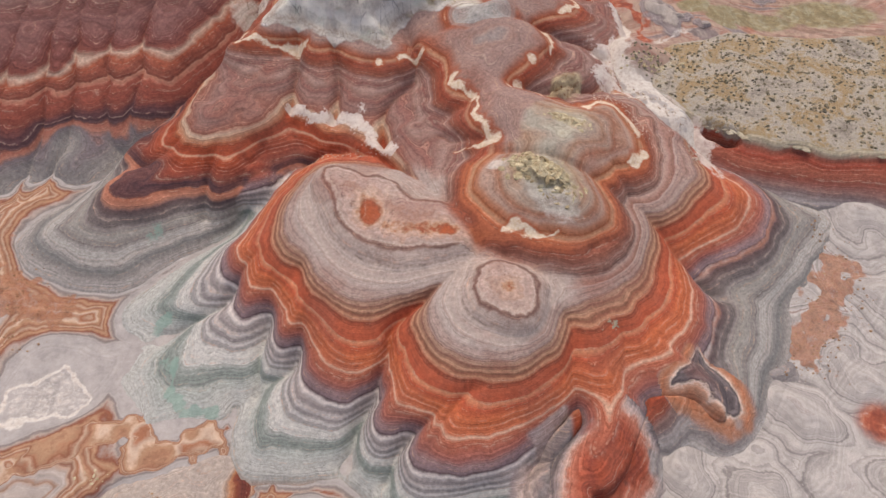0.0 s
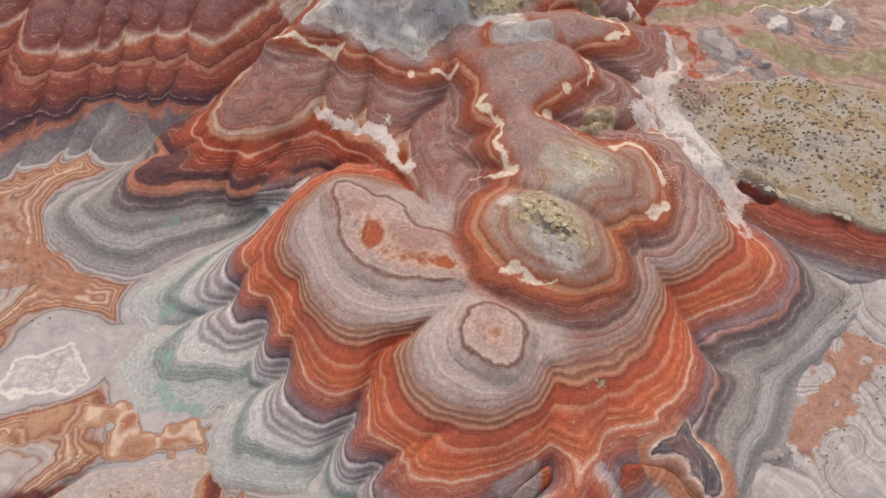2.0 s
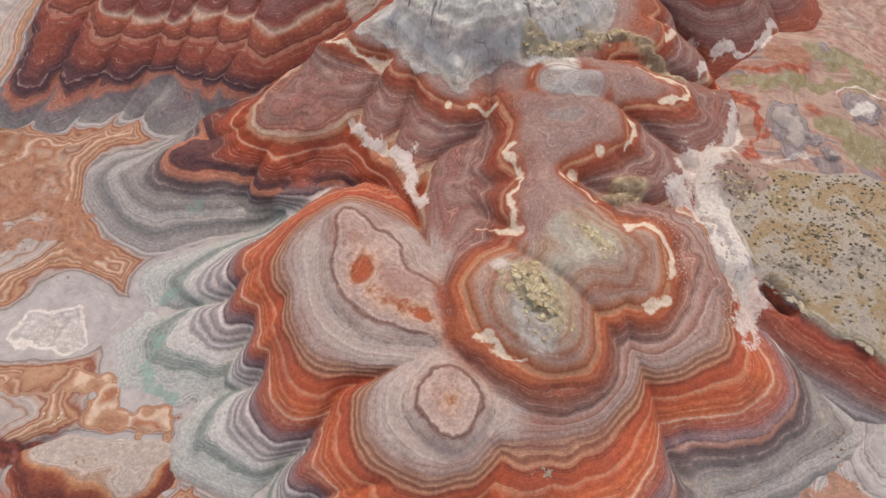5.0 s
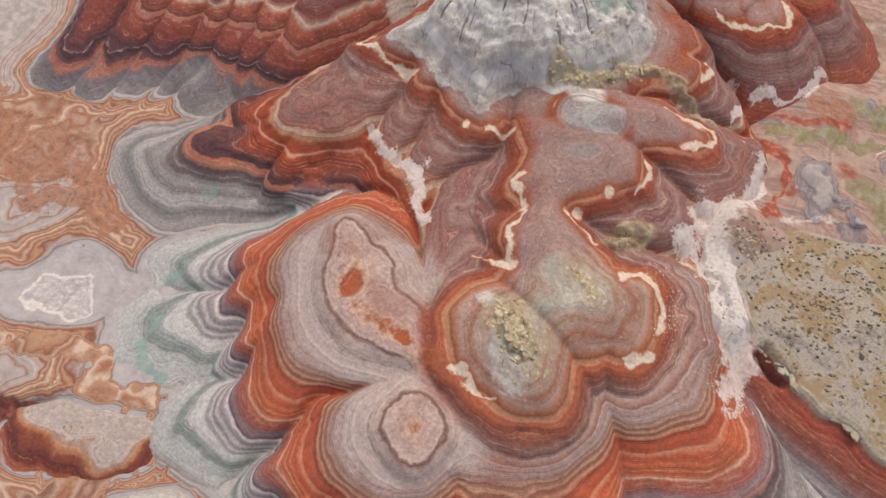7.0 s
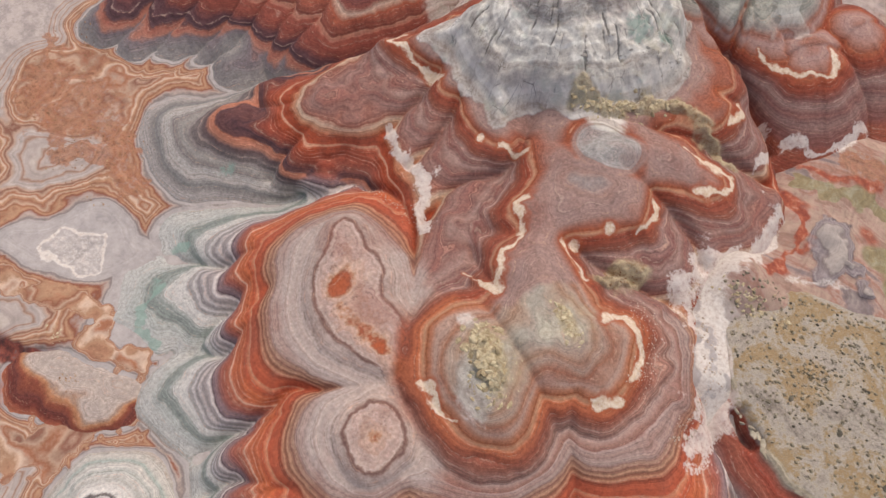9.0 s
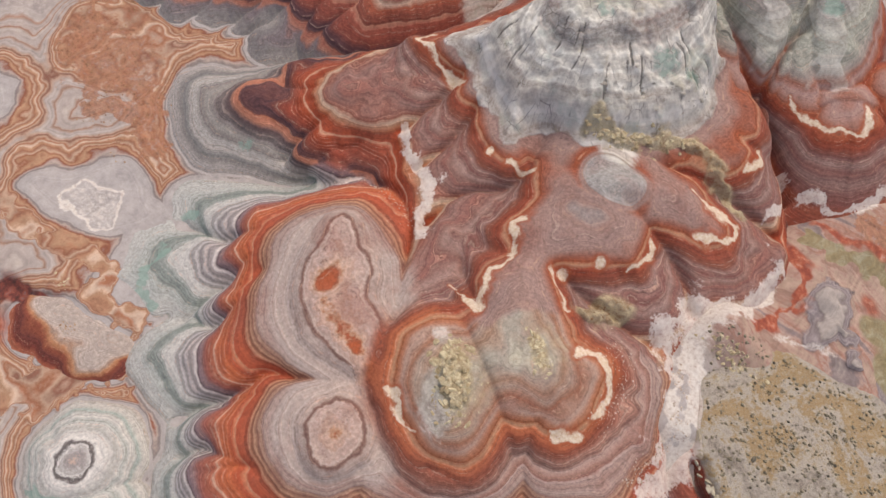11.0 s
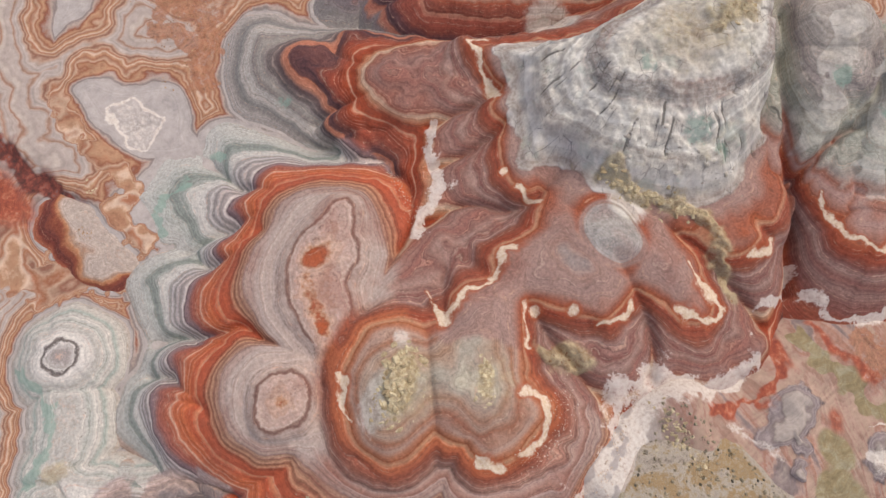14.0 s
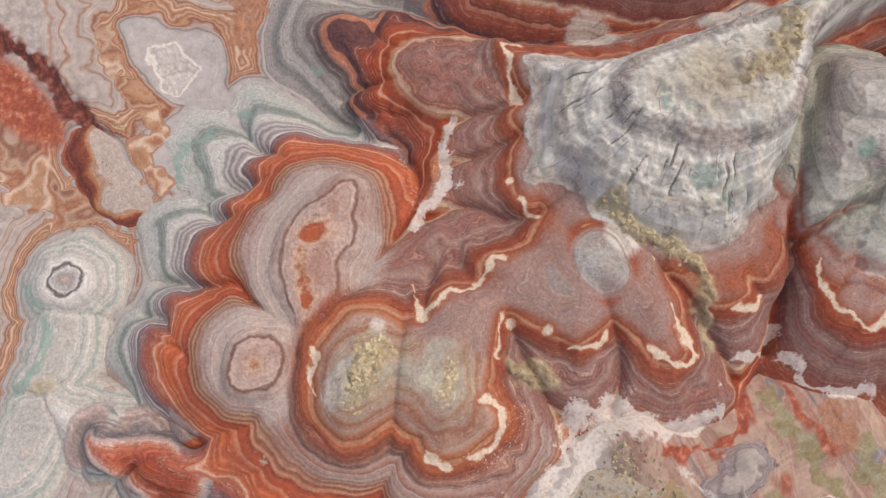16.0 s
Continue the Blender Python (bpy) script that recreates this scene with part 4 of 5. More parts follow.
FIELD = {}
for k, v in HILLS.items():
    base = height(v[0], steeper={"upper": 1.5}.get(k, 1.0))
    if k == "right":
        # stepped, broken ash beds
        broken = sst(11.6, 14.0, base)
        base = base + broken * (0.08 * np.sin(base * 2.9) + 0.24 * (0.5 - 2.2 * np.abs(fbm(91, 4.5, 4))) + 0.3 * fbm(95, 1.4, 4))
        base = base - 1.6 * np.exp(-(run_distance(GULLY, WX, WY) / 0.5) ** 2) - 0.8 * np.exp(-(run_distance(GULLY, WX, WY) / 1.4) ** 2) - 1.8 * np.exp(-(run_distance(SIDE_GULLY, WX, WY) / 0.5) ** 2)
    gy_, gx_ = np.gradient(base)
    steep = np.hypot(gx_, gy_) / STEP
    FIELD[k] = base + SCALLOP * sst(0.25, 0.7, steep) * (0.35 if k in ("dome", "mound") else 1.0)

# the plateau's rim
RIM = [(20.8, 67.8), (23.2, 65.3), (26.0, 61.5), (29.5, 57.6), (31.5, 56.6), (35, 55.3), (41, 53.6), (52, 52.5),
       (75, 55), (75, 76), (54, 75), (45, 74.5), (37, 75.5), (29, 73.0), (24, 70.5)]


RX, RY = GX + 0.8 * fbm(41, 3.0, 2), GY + 0.8 * fbm(47, 3.0, 2)


def rim_distance(poly):
    """Distance outside a closed line, negative inside."""
    X, Y = RX, RY
    d, inside = np.full(GX.shape, 1e9), np.zeros(GX.shape, bool)
    for a, b in zip(poly, poly[1:] + poly[:1]):
        dx, dy = b[0] - a[0], b[1] - a[1]
        u = np.clip(((X - a[0]) * dx + (Y - a[1]) * dy) / (dx * dx + dy * dy), 0, 1)
        d = np.minimum(d, np.hypot(X - a[0] - u * dx, Y - a[1] - u * dy))
        inside ^= ((a[1] > Y) != (b[1] > Y)) & (X < a[0] + (Y - a[1]) * dx / (dy + 1e-12))
    return np.where(inside, -d, d)


def rounded(poly):
    """A closed line with its corners cut twice."""
    for _ in range(2):
        poly = [tuple(p + f * (q - p) for p, q in zip(a, b)) for a, b in zip(poly, poly[1:] + poly[:1]) for f in (0.25, 0.75)]
    return poly


OUTSIDE = rim_distance(RIM)
front = sst(72, 66, GY)
HILLS["plateau"] = (None, M_PLATEAU)
top = 6.9 - 0.012 * (GX - 30) - 0.10 * np.maximum(GY - 63, 0)
FIELD["plateau"] = top - 2.2 * np.exp(-(run_distance([(29.9, 57.5), (31.2, 56.6), (32.6, 55.9)], WX, WY) / 0.5) ** 2) - sst(0, 0.7, OUTSIDE) * 0.7 * front - 0.62 * np.maximum(OUTSIDE, 0) + 0.5 * SCALLOP * sst(0.3, 1.5, OUTSIDE)

FIELD["south"] = FIELD["south"] - 5.0 * np.maximum(sst(3.4, 4.6, BED), sst(0.6, 1.6, BED) * sst(29, 33, GY))
for i, k in enumerate(CRESTS):
    HILLS[k] = (None, M_MASSIF)
    FIELD[k] = np.where(NEAREST == i, MASSIF, -9.0)
SURF = np.maximum(GROUND, MASSIF)
for k in FIELD:
    SURF = np.maximum(SURF, FIELD[k])

CRUST = most(blob(9.2, 44.3, 3.3, 1.7, -36), 0.75 * blob(12.4, 51.8, 2.2, 1.0, -30), 0.42 * blob(12.6, 52.9, 4.4, 3.0, 20), 0.45 * blob(10.6, 45.2, 3.8, 2.6, -36), 0.5 * blob(13.8, 59.6, 1.8, 1.0, 20), 0.7 * blob(0.6, 7.4, 1.2, 2.0), stroke([(-1.4, 72.4), (1.6, 74.8), (4.0, 77.6), (6.8, 79.8), (9.5, 80.6), (12.0, 79.4), (15.0, 79.8)], 0.9),
             stroke([(12.2, 58.8), (14.4, 61.2)], 1.0), stroke([(-13.9, 95), (-9, 91), (-8.5, 88)], 1.4), 0.55 * blob(-9.5, 84, 5, 4)) * sst(1.5, -0.5, OUTSIDE - 99)
RIMC = sst(0.4, -0.6, OUTSIDE)
ASH = most(0.9 * sst(-0.5, 0.9, IN_ASH + 0.8 * fbm(161, 3.0, 3)), 0.7 * blob(2.0, 73.5, 3.0, 2.4), 0.72 * blob(9.6, 41.6, 3.6, 1.8, -38), 0.55 * blob(5.4, 46.2, 1.6, 1.2), 0.9 * blob(-24.4, 79.6, 3.4, 2.6, 40), 0.85 * blob(-20.6, 95.0, 2.2, 4.5),
           stroke([(-4, 101), (-1.7, 99), (1.8, 97), (4.4, 94.8)], 1.9), stroke([(2, 106), (6, 101.5), (9, 99), (11, 98)], 2.0))
ASH = ASH * (1 - 0.42 * sst(16.4, 16.9, BED) * sst(18.5, 18.0, BED))
SALT = most(
    stroke([(18.7, 66.8), (19.0, 63.6), (22.9, 61.6), (25.5, 57.0), (27.1, 54.5)], 0.5), stroke([(20.4, 66.0), (23.6, 62.8), (26.6, 58.8), (28.4, 55.8), (27.6, 52.2)], 1.7),
    stroke([(18.7, 63.4), (18.6, 68.1), (20.4, 68.9), (22.6, 72.3), (22.8, 75.7), (22.2, 79.1)], 1.15),
    stroke([(17.3, 82.0), (17.4, 84.5), (17.0, 86.1), (15.2, 87.7)], 0.5), stroke([(18.2, 87.7), (20.5, 88.6), (22.1, 89.8), (24.3, 93.7), (23.7, 95.8)], 0.5),
    stroke([(-17.6, 60.4), (-15.4, 58.8), (-12.7, 57.7), (-9.3, 57.1)], 0.75), stroke([(-9.0, 56.6), (-8.0, 55.5), (-7.0, 53.6), (-5.6, 52.5)], 0.6))
# white veins along single beds
VEIN = most(
    stroke([(10.3, 76.0), (13.0, 76.2), (15.4, 77.2), (16.5, 76.1), (15.9, 73.9), (14.4, 72.5)], 0.38), stroke([(11.4, 68.7), (12.4, 67.3), (12.8, 65.3), (12.5, 64.2)], 0.27),
    stroke([(7.4, 58.6), (8.9, 57.9), (11.2, 56.9)], 0.27), stroke([(14.7, 55.0), (16.4, 56.1), (18.2, 56.1), (19.5, 54.5), (19.6, 52.5)], 0.38),
    stroke([(20.2, 50.0), (18.7, 47.7)], 0.34), stroke([(1.5, 61.1), (0.6, 59.9), (2.5, 58.3), (3.7, 57.6), (3.3, 54.6), (4.9, 50.7)], 0.36),
    stroke([(1.1, 50.4), (2.9, 50.3), (5.3, 51.0)], 0.34), stroke([(5.5, 39.4), (7.6, 38.8), (9.9, 38.5)], 0.34),
    stroke([(-5.0, 64.3), (-2.4, 65.3)], 0.38), blob(-7.2, 63.8, 0.5), blob(9.8, 62.9, 0.6), blob(8.1, 59.5, 0.6),
    stroke([(-23.4, 69.7), (-23.7, 67.6), (-19.3, 67.6), (-16.2, 67.8)], 0.34),
    stroke([(9.9, 92.6), (13.2, 92.3), (15.9, 93.2), (17.6, 94.5), (17.6, 96.6), (16.2, 98.2)], 0.34), stroke([(11.8, 86.0), (12.5, 85.1), (12.2, 82.4)], 0.34))
RED_LOW = [(10.9, 22.3), (9.5, 21.0), (8.5, 17.3), (8.5, 14.6), (6.4, 13.4), (7.1, 11.9), (8.6, 11.8), (11.9, 13.9), (14.8, 16.8), (18.5, 18.0), (19.0, 21.0), (17.0, 24.5), (14.5, 26.0), (12.6, 24.5)]
TONGUE = [(22.8, 30.4), (24.0, 28.6), (25.4, 27.0), (26.0, 25.4), (25.0, 23.9), (23.4, 25.0), (22.4, 26.6), (20.6, 26.6), (19.2, 26.4), (20.4, 27.6), (21.6, 28.6)]
red_d, dark_d = rim_distance(rounded(RED_LOW)), rim_distance(rounded(TONGUE))
near_tongue = dark_d + 1.5 < red_d
CURL = np.where(near_tongue, np.clip(0.66 + dark_d * 0.085, 0.505, 1.0), np.clip(0.23 + red_d * 0.055, 0.0, 0.495))
CURLED = np.where(near_tongue, sst(2.6, 0.9, dark_d), sst(4.2, 2.0, red_d) * np.where(red_d > 0.2, sst(13.0, 9.5, GX), 1.0)) * np.clip(1.0 + 1.4 * fbm(151, 3.0, 3), 0, 1)
TEAL = most(blob(0.6, 98.7, 1.2, 1.0), blob(6.2, 101.7, 1.4, 1.0, 30), 0.8 * blob(-0.6, 81.8, 1.5, 1.8), 0.7 * blob(-7.9, 79.2, 1.5, 0.8), 0.75 * blob(2.1, 83.7, 1.2, 1.0), 0.7 * blob(-30.4, 45.5, 1.2, 0.8, 60),
            blob(-27.5, 35.4, 1.3, 0.7, 45), stroke([(-25.6, 31.0), (-24.8, 27.5), (-23.3, 26.1), (-20.5, 26.0)], 0.5), stroke([(-12.7, 6.0), (-9.5, 7.7), (-6.1, 8.6), (-3.2, 8.0), (0.8, 4.4)], 0.55), blob(-46.5, 51.5, 1.2, 0.8))
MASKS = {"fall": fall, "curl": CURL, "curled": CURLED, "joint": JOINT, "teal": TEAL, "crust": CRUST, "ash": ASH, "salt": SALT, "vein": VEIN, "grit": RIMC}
LABEL = {
    "central": "orange and grey banded claystone hill with rounded spurs", "twin": "rust and tan banded hill with two crusted tops",
    "mauve": "mauve-brown banded hill with white streaks", "grey": "pale grey ashy hill above maroon banded spurs",
    "left": "maroon and orange banded spur with grey foot", "upper": "dark maroon banded hillside with grey foot",
    "right": "maroon ribbed hillside with grey-green tops", "south": "low grey and red banded claystone hummocks",
    "plateau": "flat beige gritty plateau with red banded scarp", "dome": "pale grey clay dome with dark ring on top",
    "mound": "low tan mound with dark maroon flanks"}
# broken relief of the crusts
CRAG = sst(0.6, 0.95, CRUST) * (0.25 + 0.9 * np.abs(fbm(131, 1.1, 3)) + 0.5 * fbm(137, 0.6, 2))
# how far the beds rise or sink about a place
DIP = {
    "upper": [(-44.2, 59.9, -1.5, 2.6), (-55.9, 53.8, 0.23, 6.0), (-45.2, 57.5, 0.36, 6.0), (-40.6, 61.7, -0.38, 6.0), (-51.9, 64.6, 0.61, 6.0), (-35.9, 66.2, -0.29, 6.0), (-29.9, 76.6, -0.80, 6.0)],
    "right": [(13.3, 91.6, 0.01, 6.0), (17.6, 93.5, 0.05, 6.0)],
    "south": [(22.5, 28.6, -1.3, 5.0), (36.0, 43.6, 0.53, 6.0), (30.3, 45.4, 0.11, 6.0)],
}
# beds of the pale plateau: rings round two low red spots and a knob
ring = np.where(IN_PLATE < 0.5, 9.4 + 0.5 * IN_PLATE, 9.65 + 0.14 * (IN_PLATE - 0.5))
ring = np.minimum(ring, 9.98) + 0.8 * blob(-6.8, 41.4, 1.3, 0.85, 100) + 0.6 * blob(0.6, 39.5, 1.2, 0.7) 
trail = stroke([(-6.7, 41.4), (-5.1, 39.6), (-3.2, 39.3), (0.2, 39.4), (2.6, 39.4), (5.0, 38.6)], 0.62) * np.clip(1.0 + 1.1 * fbm(203, 1.6, 3), 0.3, 1.6)
ring = np.where(trail > 0.25, np.maximum(ring, 9.8 + 0.31 * trail), ring) + 0.16 * fbm(207, 1.5, 3) * sst(0.2, 0.9, IN_PLATE)
PLATE_BED = np.where(BED > 7.9, most(np.minimum(7.7 + 1.0 * (BED - 7.7), 9.25), ring, np.minimum(9.4 + np.where(IN_KNOB < 0.5, 0.5 * IN_KNOB, 0.25 + 0.2 * (IN_KNOB - 0.5)) + 0.14 * fbm(209, 1.2, 3), 10.1) + 0.14 * blob(5.6, 33.2, 0.8)), BED)
INNER = sst(0.4, 1.2, IN_PALE) * sst(-2.0, -3.2, IN_VEIN) * most(sst(-5.0, -3.0, IN_PLATE), sst(-5.0, -3.0, IN_KNOB)) * sst(53, 50, GY)
CRESTS_AT = {k: i for i, k in enumerate(CRESTS)}
REALM = inside_of([(-60, 30), (-34, 37.5), (-29.5, 40.8), (-25.2, 44.8), (-20.8, 50.3), (-16.2, 53.7), (-9, 54), (-6, 51.5), (-3, 48.5), (1, 47.0), (4.5, 48), (7.5, 49.5), (8.5, 53), (11, 55.5), (15, 57.5), (21, 62), (28, 60), (50, 50), (50, -10), (-60, -10)])
DUSK = most(sst(1.6, -1.6, REALM + 1.6 * fbm(181, 4.0, 3)), 0.75 * sst(20, 27, GX + 2 * fbm(185, 3.0, 3)) * sst(54, 50, GY) * sst(3.9, 3.4, BED))
for k, (spurs, material) in HILLS.items():
    H = FIELD[k] + ROUGH + CRAG
    keep = (FIELD[k] >= SURF - 0.12)
    bed = FIELD[k] + 0.12 * fbm(77, 7.0, 2)
    for x, y, amount, reach in DIP.get(k, ()):
        bed = bed + amount * np.exp(-((GX - x) ** 2 + (GY - y) ** 2) / reach ** 2)
    if k == "upper":
        bed = bed + 0.7 * fbm(205, 4.5, 3)
    if k in CRESTS:
        bed, keep = BED, MASSIF >= SURF - 0.12
        H = MASSIF + ROUGH + CRAG
    if k == "plateau":
        bed = np.maximum(bed, 6.3 * sst(65.0, 68.0, GY))
    bed = bed + (0 if k != "mound" else 1.0 * sst(-0.8, 2.2, (GY - 17.0) - 0.45 * (GX + 25)) + 0.6 * sst(-22.5, -19.5, GX) - 0.2)
    hill = sheet("hill", H, keep, material, bed, dict(MASKS, grit=sst(0.4, -0.6, OUTSIDE - 3.6 * sst(65.5, 68.0, GY)) if k == "plateau" else RIMC, curled=CURLED * (1.0 if k in ("dome", "south") else sst(5.0, 4.2, BED) if k == "central" else 0.0), dusk=DUSK, plate=PLATE_BED, plated=INNER), only=NEAREST == CRESTS_AT[k] if k in CRESTS else None)
    tagged(hill, LABEL[k], "hill", "banded hills")

def ground_material():
    """Dried mudflat: grey pans ringed by orange and brown bands, grey whorls, and a stained far wash."""
    n = Nodes("tan_and_grey_mudflat")
    mid = n.m("SUBTRACT", n.noise(0.8, 4, 0.6), 0.5)
    fine = n.m("SUBTRACT", n.noise(3.5, 4, 0.65), 0.5)
    bed = n.m("ADD", n.m("ADD", n.attr("bed"), n.m("MULTIPLY", mid, 0.05)), n.m("MULTIPLY", fine, 0.025))
    a = n.ramp(bed, [(p, rgb(c)) for p, c in (
        (0.0, "a79e9a"), (0.02, "7b706c"), (0.045, "a39187"), (0.07, "85503b"), (0.10, "ae8769"), (0.125, "8c5a42"), (0.15, "b3957d"), (0.18, "8f5f48"), (0.21, "a98265"), (0.235, "bfa590"), (0.26, "955f43"), (0.29, "ab8d77"), (0.315, "7f5443"),
        (0.34, "a98a76"), (0.38, "ab9c93"), (0.45, "a3968f"), (0.49, "9c7a66"), (0.52, "aa9c94"), (0.60, "a0928a"), (0.66, "b3a59b"), (0.70, "966f5a"), (0.73, "ab9a90"), (0.82, "a4968e"), (0.86, "9d7a66"), (0.90, "aea199"), (1.0, "a89b94"))])
    whorl = n.m("ADD", n.m("MULTIPLY", n.attr("whorl"), 0.75), n.m("MULTIPLY", n.m("ADD", mid, fine), 0.10))
    lam = n.noise(5.0, 3, 0.7, dim="1D", w=whorl)
    b = n.ramp(lam, [(0.25, rgb("6f6765")), (0.38, rgb("8f8783")), (0.48, rgb("a69d98")), (0.58, rgb("b5aca6")), (0.66, rgb("9a8d89")), (0.75, rgb("8a6a60"))])
    b = n.mix(n.ss(n.noise(0.16, 3, 0.5), 0.66, 0.76), b, n.ramp(n.noise(1.0, 4, 0.6), [(0.3, rgb("b8855f")), (0.55, rgb("a4603f")), (0.75, rgb("c8a58a"))]))
    flow = n.noise(1.0, 5, 0.6, at=n.scaled(0.05, 0.12, 0.1), dist=1.2)
    wash = n.m("ADD", flow, n.m("MULTIPLY", fine, 0.05))
    c = n.ramp(wash, [(0.24, rgb("8a7f7c")), (0.33, rgb("a89a90")), (0.38, rgb("c4b7aa")), (0.41, rgb("b39a8a")), (0.46, rgb("a9897a")), (0.49, rgb("bfa393")), (0.52, rgb("c3ab98")), (0.55, rgb("b9988a")), (0.58, rgb("b08674")), (0.61, rgb("bfa598")),
                      (0.66, rgb("8f8282")), (0.72, rgb("a09490")), (0.8, rgb("c5bab0"))])
    col = n.mix(n.attr("zone_south"), a, b)
    c = n.mix(1.0, c, (0.74, 0.69, 0.67, 1.0), "MULTIPLY")
    col = n.mix(n.attr("zone_far"), col, c)
    far = n.noise(0.6, 6, 0.75, dist=0.8)
    col = n.mix(n.ss(n.m("ADD", n.attr("purple"), n.m("MULTIPLY", mid, 0.6)), 0.34, 0.5), col, n.ramp(n.m("ADD", n.attr("purple"), n.m("MULTIPLY", n.m("SUBTRACT", far, 0.5), 0.5)), [(0.36, rgb("5a4f50")), (0.44, rgb("776a6a")), (0.50, rgb("988b89")), (0.57, rgb("7c706f")), (0.66, rgb("938685")), (0.78, rgb("80736f")), (0.95, rgb("a3978f"))]))
    col = n.mix(n.ss(n.m("ADD", n.attr("olive"), n.m("MULTIPLY", mid, 0.45)), 0.34, 0.62), col, n.ramp(far, [(0.3, rgb("776a4f")), (0.45, rgb("8a7a5a")), (0.55, rgb("91866a")), (0.7, rgb("a29a82"))]))
    scab = n.ramp(n.noise(0.9, 8, 0.8), [(0.32, rgb("6d4c3a")), (0.42, rgb("8a5c44")), (0.49, rgb("a87a5c")), (0.54, rgb("925840")), (0.59, rgb("a3806c")), (0.63, rgb("94766a")), (0.72, rgb("bfa08c"))])
    col = n.mix(n.m("MULTIPLY", n.ss(n.m("ADD", n.attr("scab"), n.m("MULTIPLY", n.m("SUBTRACT", n.noise(0.7, 6, 0.7), 0.5), 1.3)), 0.42, 0.62), 0.8), col, scab)
    col = n.mix(n.ss(n.m("ADD", n.attr("stain"), n.m("MULTIPLY", mid, 0.3)), 0.26, 0.80), col, n.ramp(n.noise(1.2, 4, 0.6), [(0.3, rgb("7d4033")), (0.5, rgb("984f39")), (0.62, rgb("ad6a50")), (0.75, rgb("b9958a"))]))
    col = n.mix(n.ss(n.m("ADD", n.attr("maroon"), n.m("MULTIPLY", mid, 0.15)), 0.12, 0.8), col, n.ramp(n.m("ADD", n.noise(1.2, 4, 0.6), n.m("MULTIPLY", mid, 0.4)), [(0.3, rgb("4a322f")), (0.5, rgb("6b3a32")), (0.62, rgb("86483a")), (0.75, rgb("75605c"))]))
    curl = n.m("ADD", n.attr("curl"), n.m("ADD", n.m("MULTIPLY", mid, 0.07), n.m("MULTIPLY", fine, 0.03)))
    col = n.mix(n.ss(n.attr("curled"), 0.3, 0.7), col, n.ramp(curl, RINGS))
    lamina = n.noise(34.0, 2, 0.6, dim="1D", w=bed)
    v = n.m("ADD", n.m("ADD", 1.0, n.m("MULTIPLY", n.m("SUBTRACT", lamina, 0.5), 0.45)), n.m("MULTIPLY", n.m("SUBTRACT", n.noise(0.8, 8, 0.78), 0.5), 1.1))
    comb = n.t.nodes.new("ShaderNodeCombineColor")
    for i in range(3):
        n.put(comb.inputs[i], v)
    col = n.mix(1.0, col, comb.outputs[0], "MULTIPLY")
    w = n.ss(n.m("ADD", n.attr("salt"), n.m("MULTIPLY", n.m("SUBTRACT", n.noise(1.6, 7, 0.78), 0.5), 1.2)), 0.38, 0.75)
    col = n.mix(n.m("MULTIPLY", w, 0.8), col, n.ramp(n.noise(2.6, 4, 0.7), [(0.3, rgb("a89488")), (0.42, rgb("c9bcb0")), (0.55, rgb("d6cdc3")), (0.75, rgb("e0d9d0"))]))
    return n.done(col, 0.93, n.bump(n.m("ADD", n.noise(6.0, 5, 0.7), n.m("MULTIPLY", lamina, 0.6)), 0.4, 0.06))


M_GROUND = ground_material()
FEET = np.full(GX.shape, -9.0)
for k in ("upper", "dome", "mound"):
    FEET = np.maximum(FEET, FIELD[k])
PAN = [(-45.2, 22.4), (-45.0, 25.4), (-41.9, 27.1), (-42.1, 30.5), (-39.6, 34.0), (-35.0, 33.9), (-30.3, 33.5), (-30.0, 30.3), (-31.6, 27.4), (-34.3, 24.5), (-39.2, 22.7), (-42.6, 22.1)]
FAR_PAN = [(-65.4, 23.6), (-62.2, 28.0), (-58.9, 29.6), (-55.0, 27.4), (-52.5, 21.0), (-56.0, 21.5), (-60.0, 24.0)]
foot_d = np.minimum(np.clip((GROUND - FEET) / 0.42, 0, 40), np.clip(-IN_FOOT, 0, 40))
away = most(0 * GX - 2.0, np.minimum(np.minimum(rim_distance(rounded(PAN)), rim_distance(FAR_PAN) + 0.6), foot_d - 0.4))
away = away + 2.6 * fbm(61, 7.0, 4) * sst(0.2, 2.0, away) + 0.6 * fbm(65, 3.0, 3) * sst(0.0, 1.0, away)
swirl = np.clip(away / 11.0, -0.18, 1)
wedge = most(stroke([(-25.0, 6.0), (-21.5, 11.5), (-18.3, 18.3)], 2.2), 0.8 * stroke([(-44.0, 19.5), (-37.4, 20.2), (-30.5, 24.0), (-27.2, 24.6), (-26.0, 22.0), (-20.5, 23.3)], 1.2), 0.8 * blob(-34, 4, 14, 5, 25), 0.75 * blob(-56, 41, 11, 8, 10))
swirl = swirl * (1 - sst(0.3, 0.6, wedge)) + sst(0.3, 0.6, wedge) * (0.23 + 0.24 * fbm(63, 6.0, 3))
pond = 0.7 * fbm(171, 1.6, 3) + rim_distance([(-39.6, 25.0), (-39.9, 28.3), (-37.6, 29.4), (-36.1, 30.6), (-34.0, 29.3), (-32.6, 27.9), (-33.8, 25.9), (-36.4, 25.2)])
pond = most(0.85 * np.exp(-(pond / 0.3) ** 2), 0.5 * sst(0.2, -0.6, pond))
GMASKS = dict(MASKS)
GMASKS["salt"] = most(SALT, pond)
GMASKS["whorl"] = WHORL
GMASKS["zone_south"] = sst(6, 16, GX) * sst(58, 46, GY)
GMASKS["zone_far"] = sst(14, 22, GX) * sst(60, 70, GY)
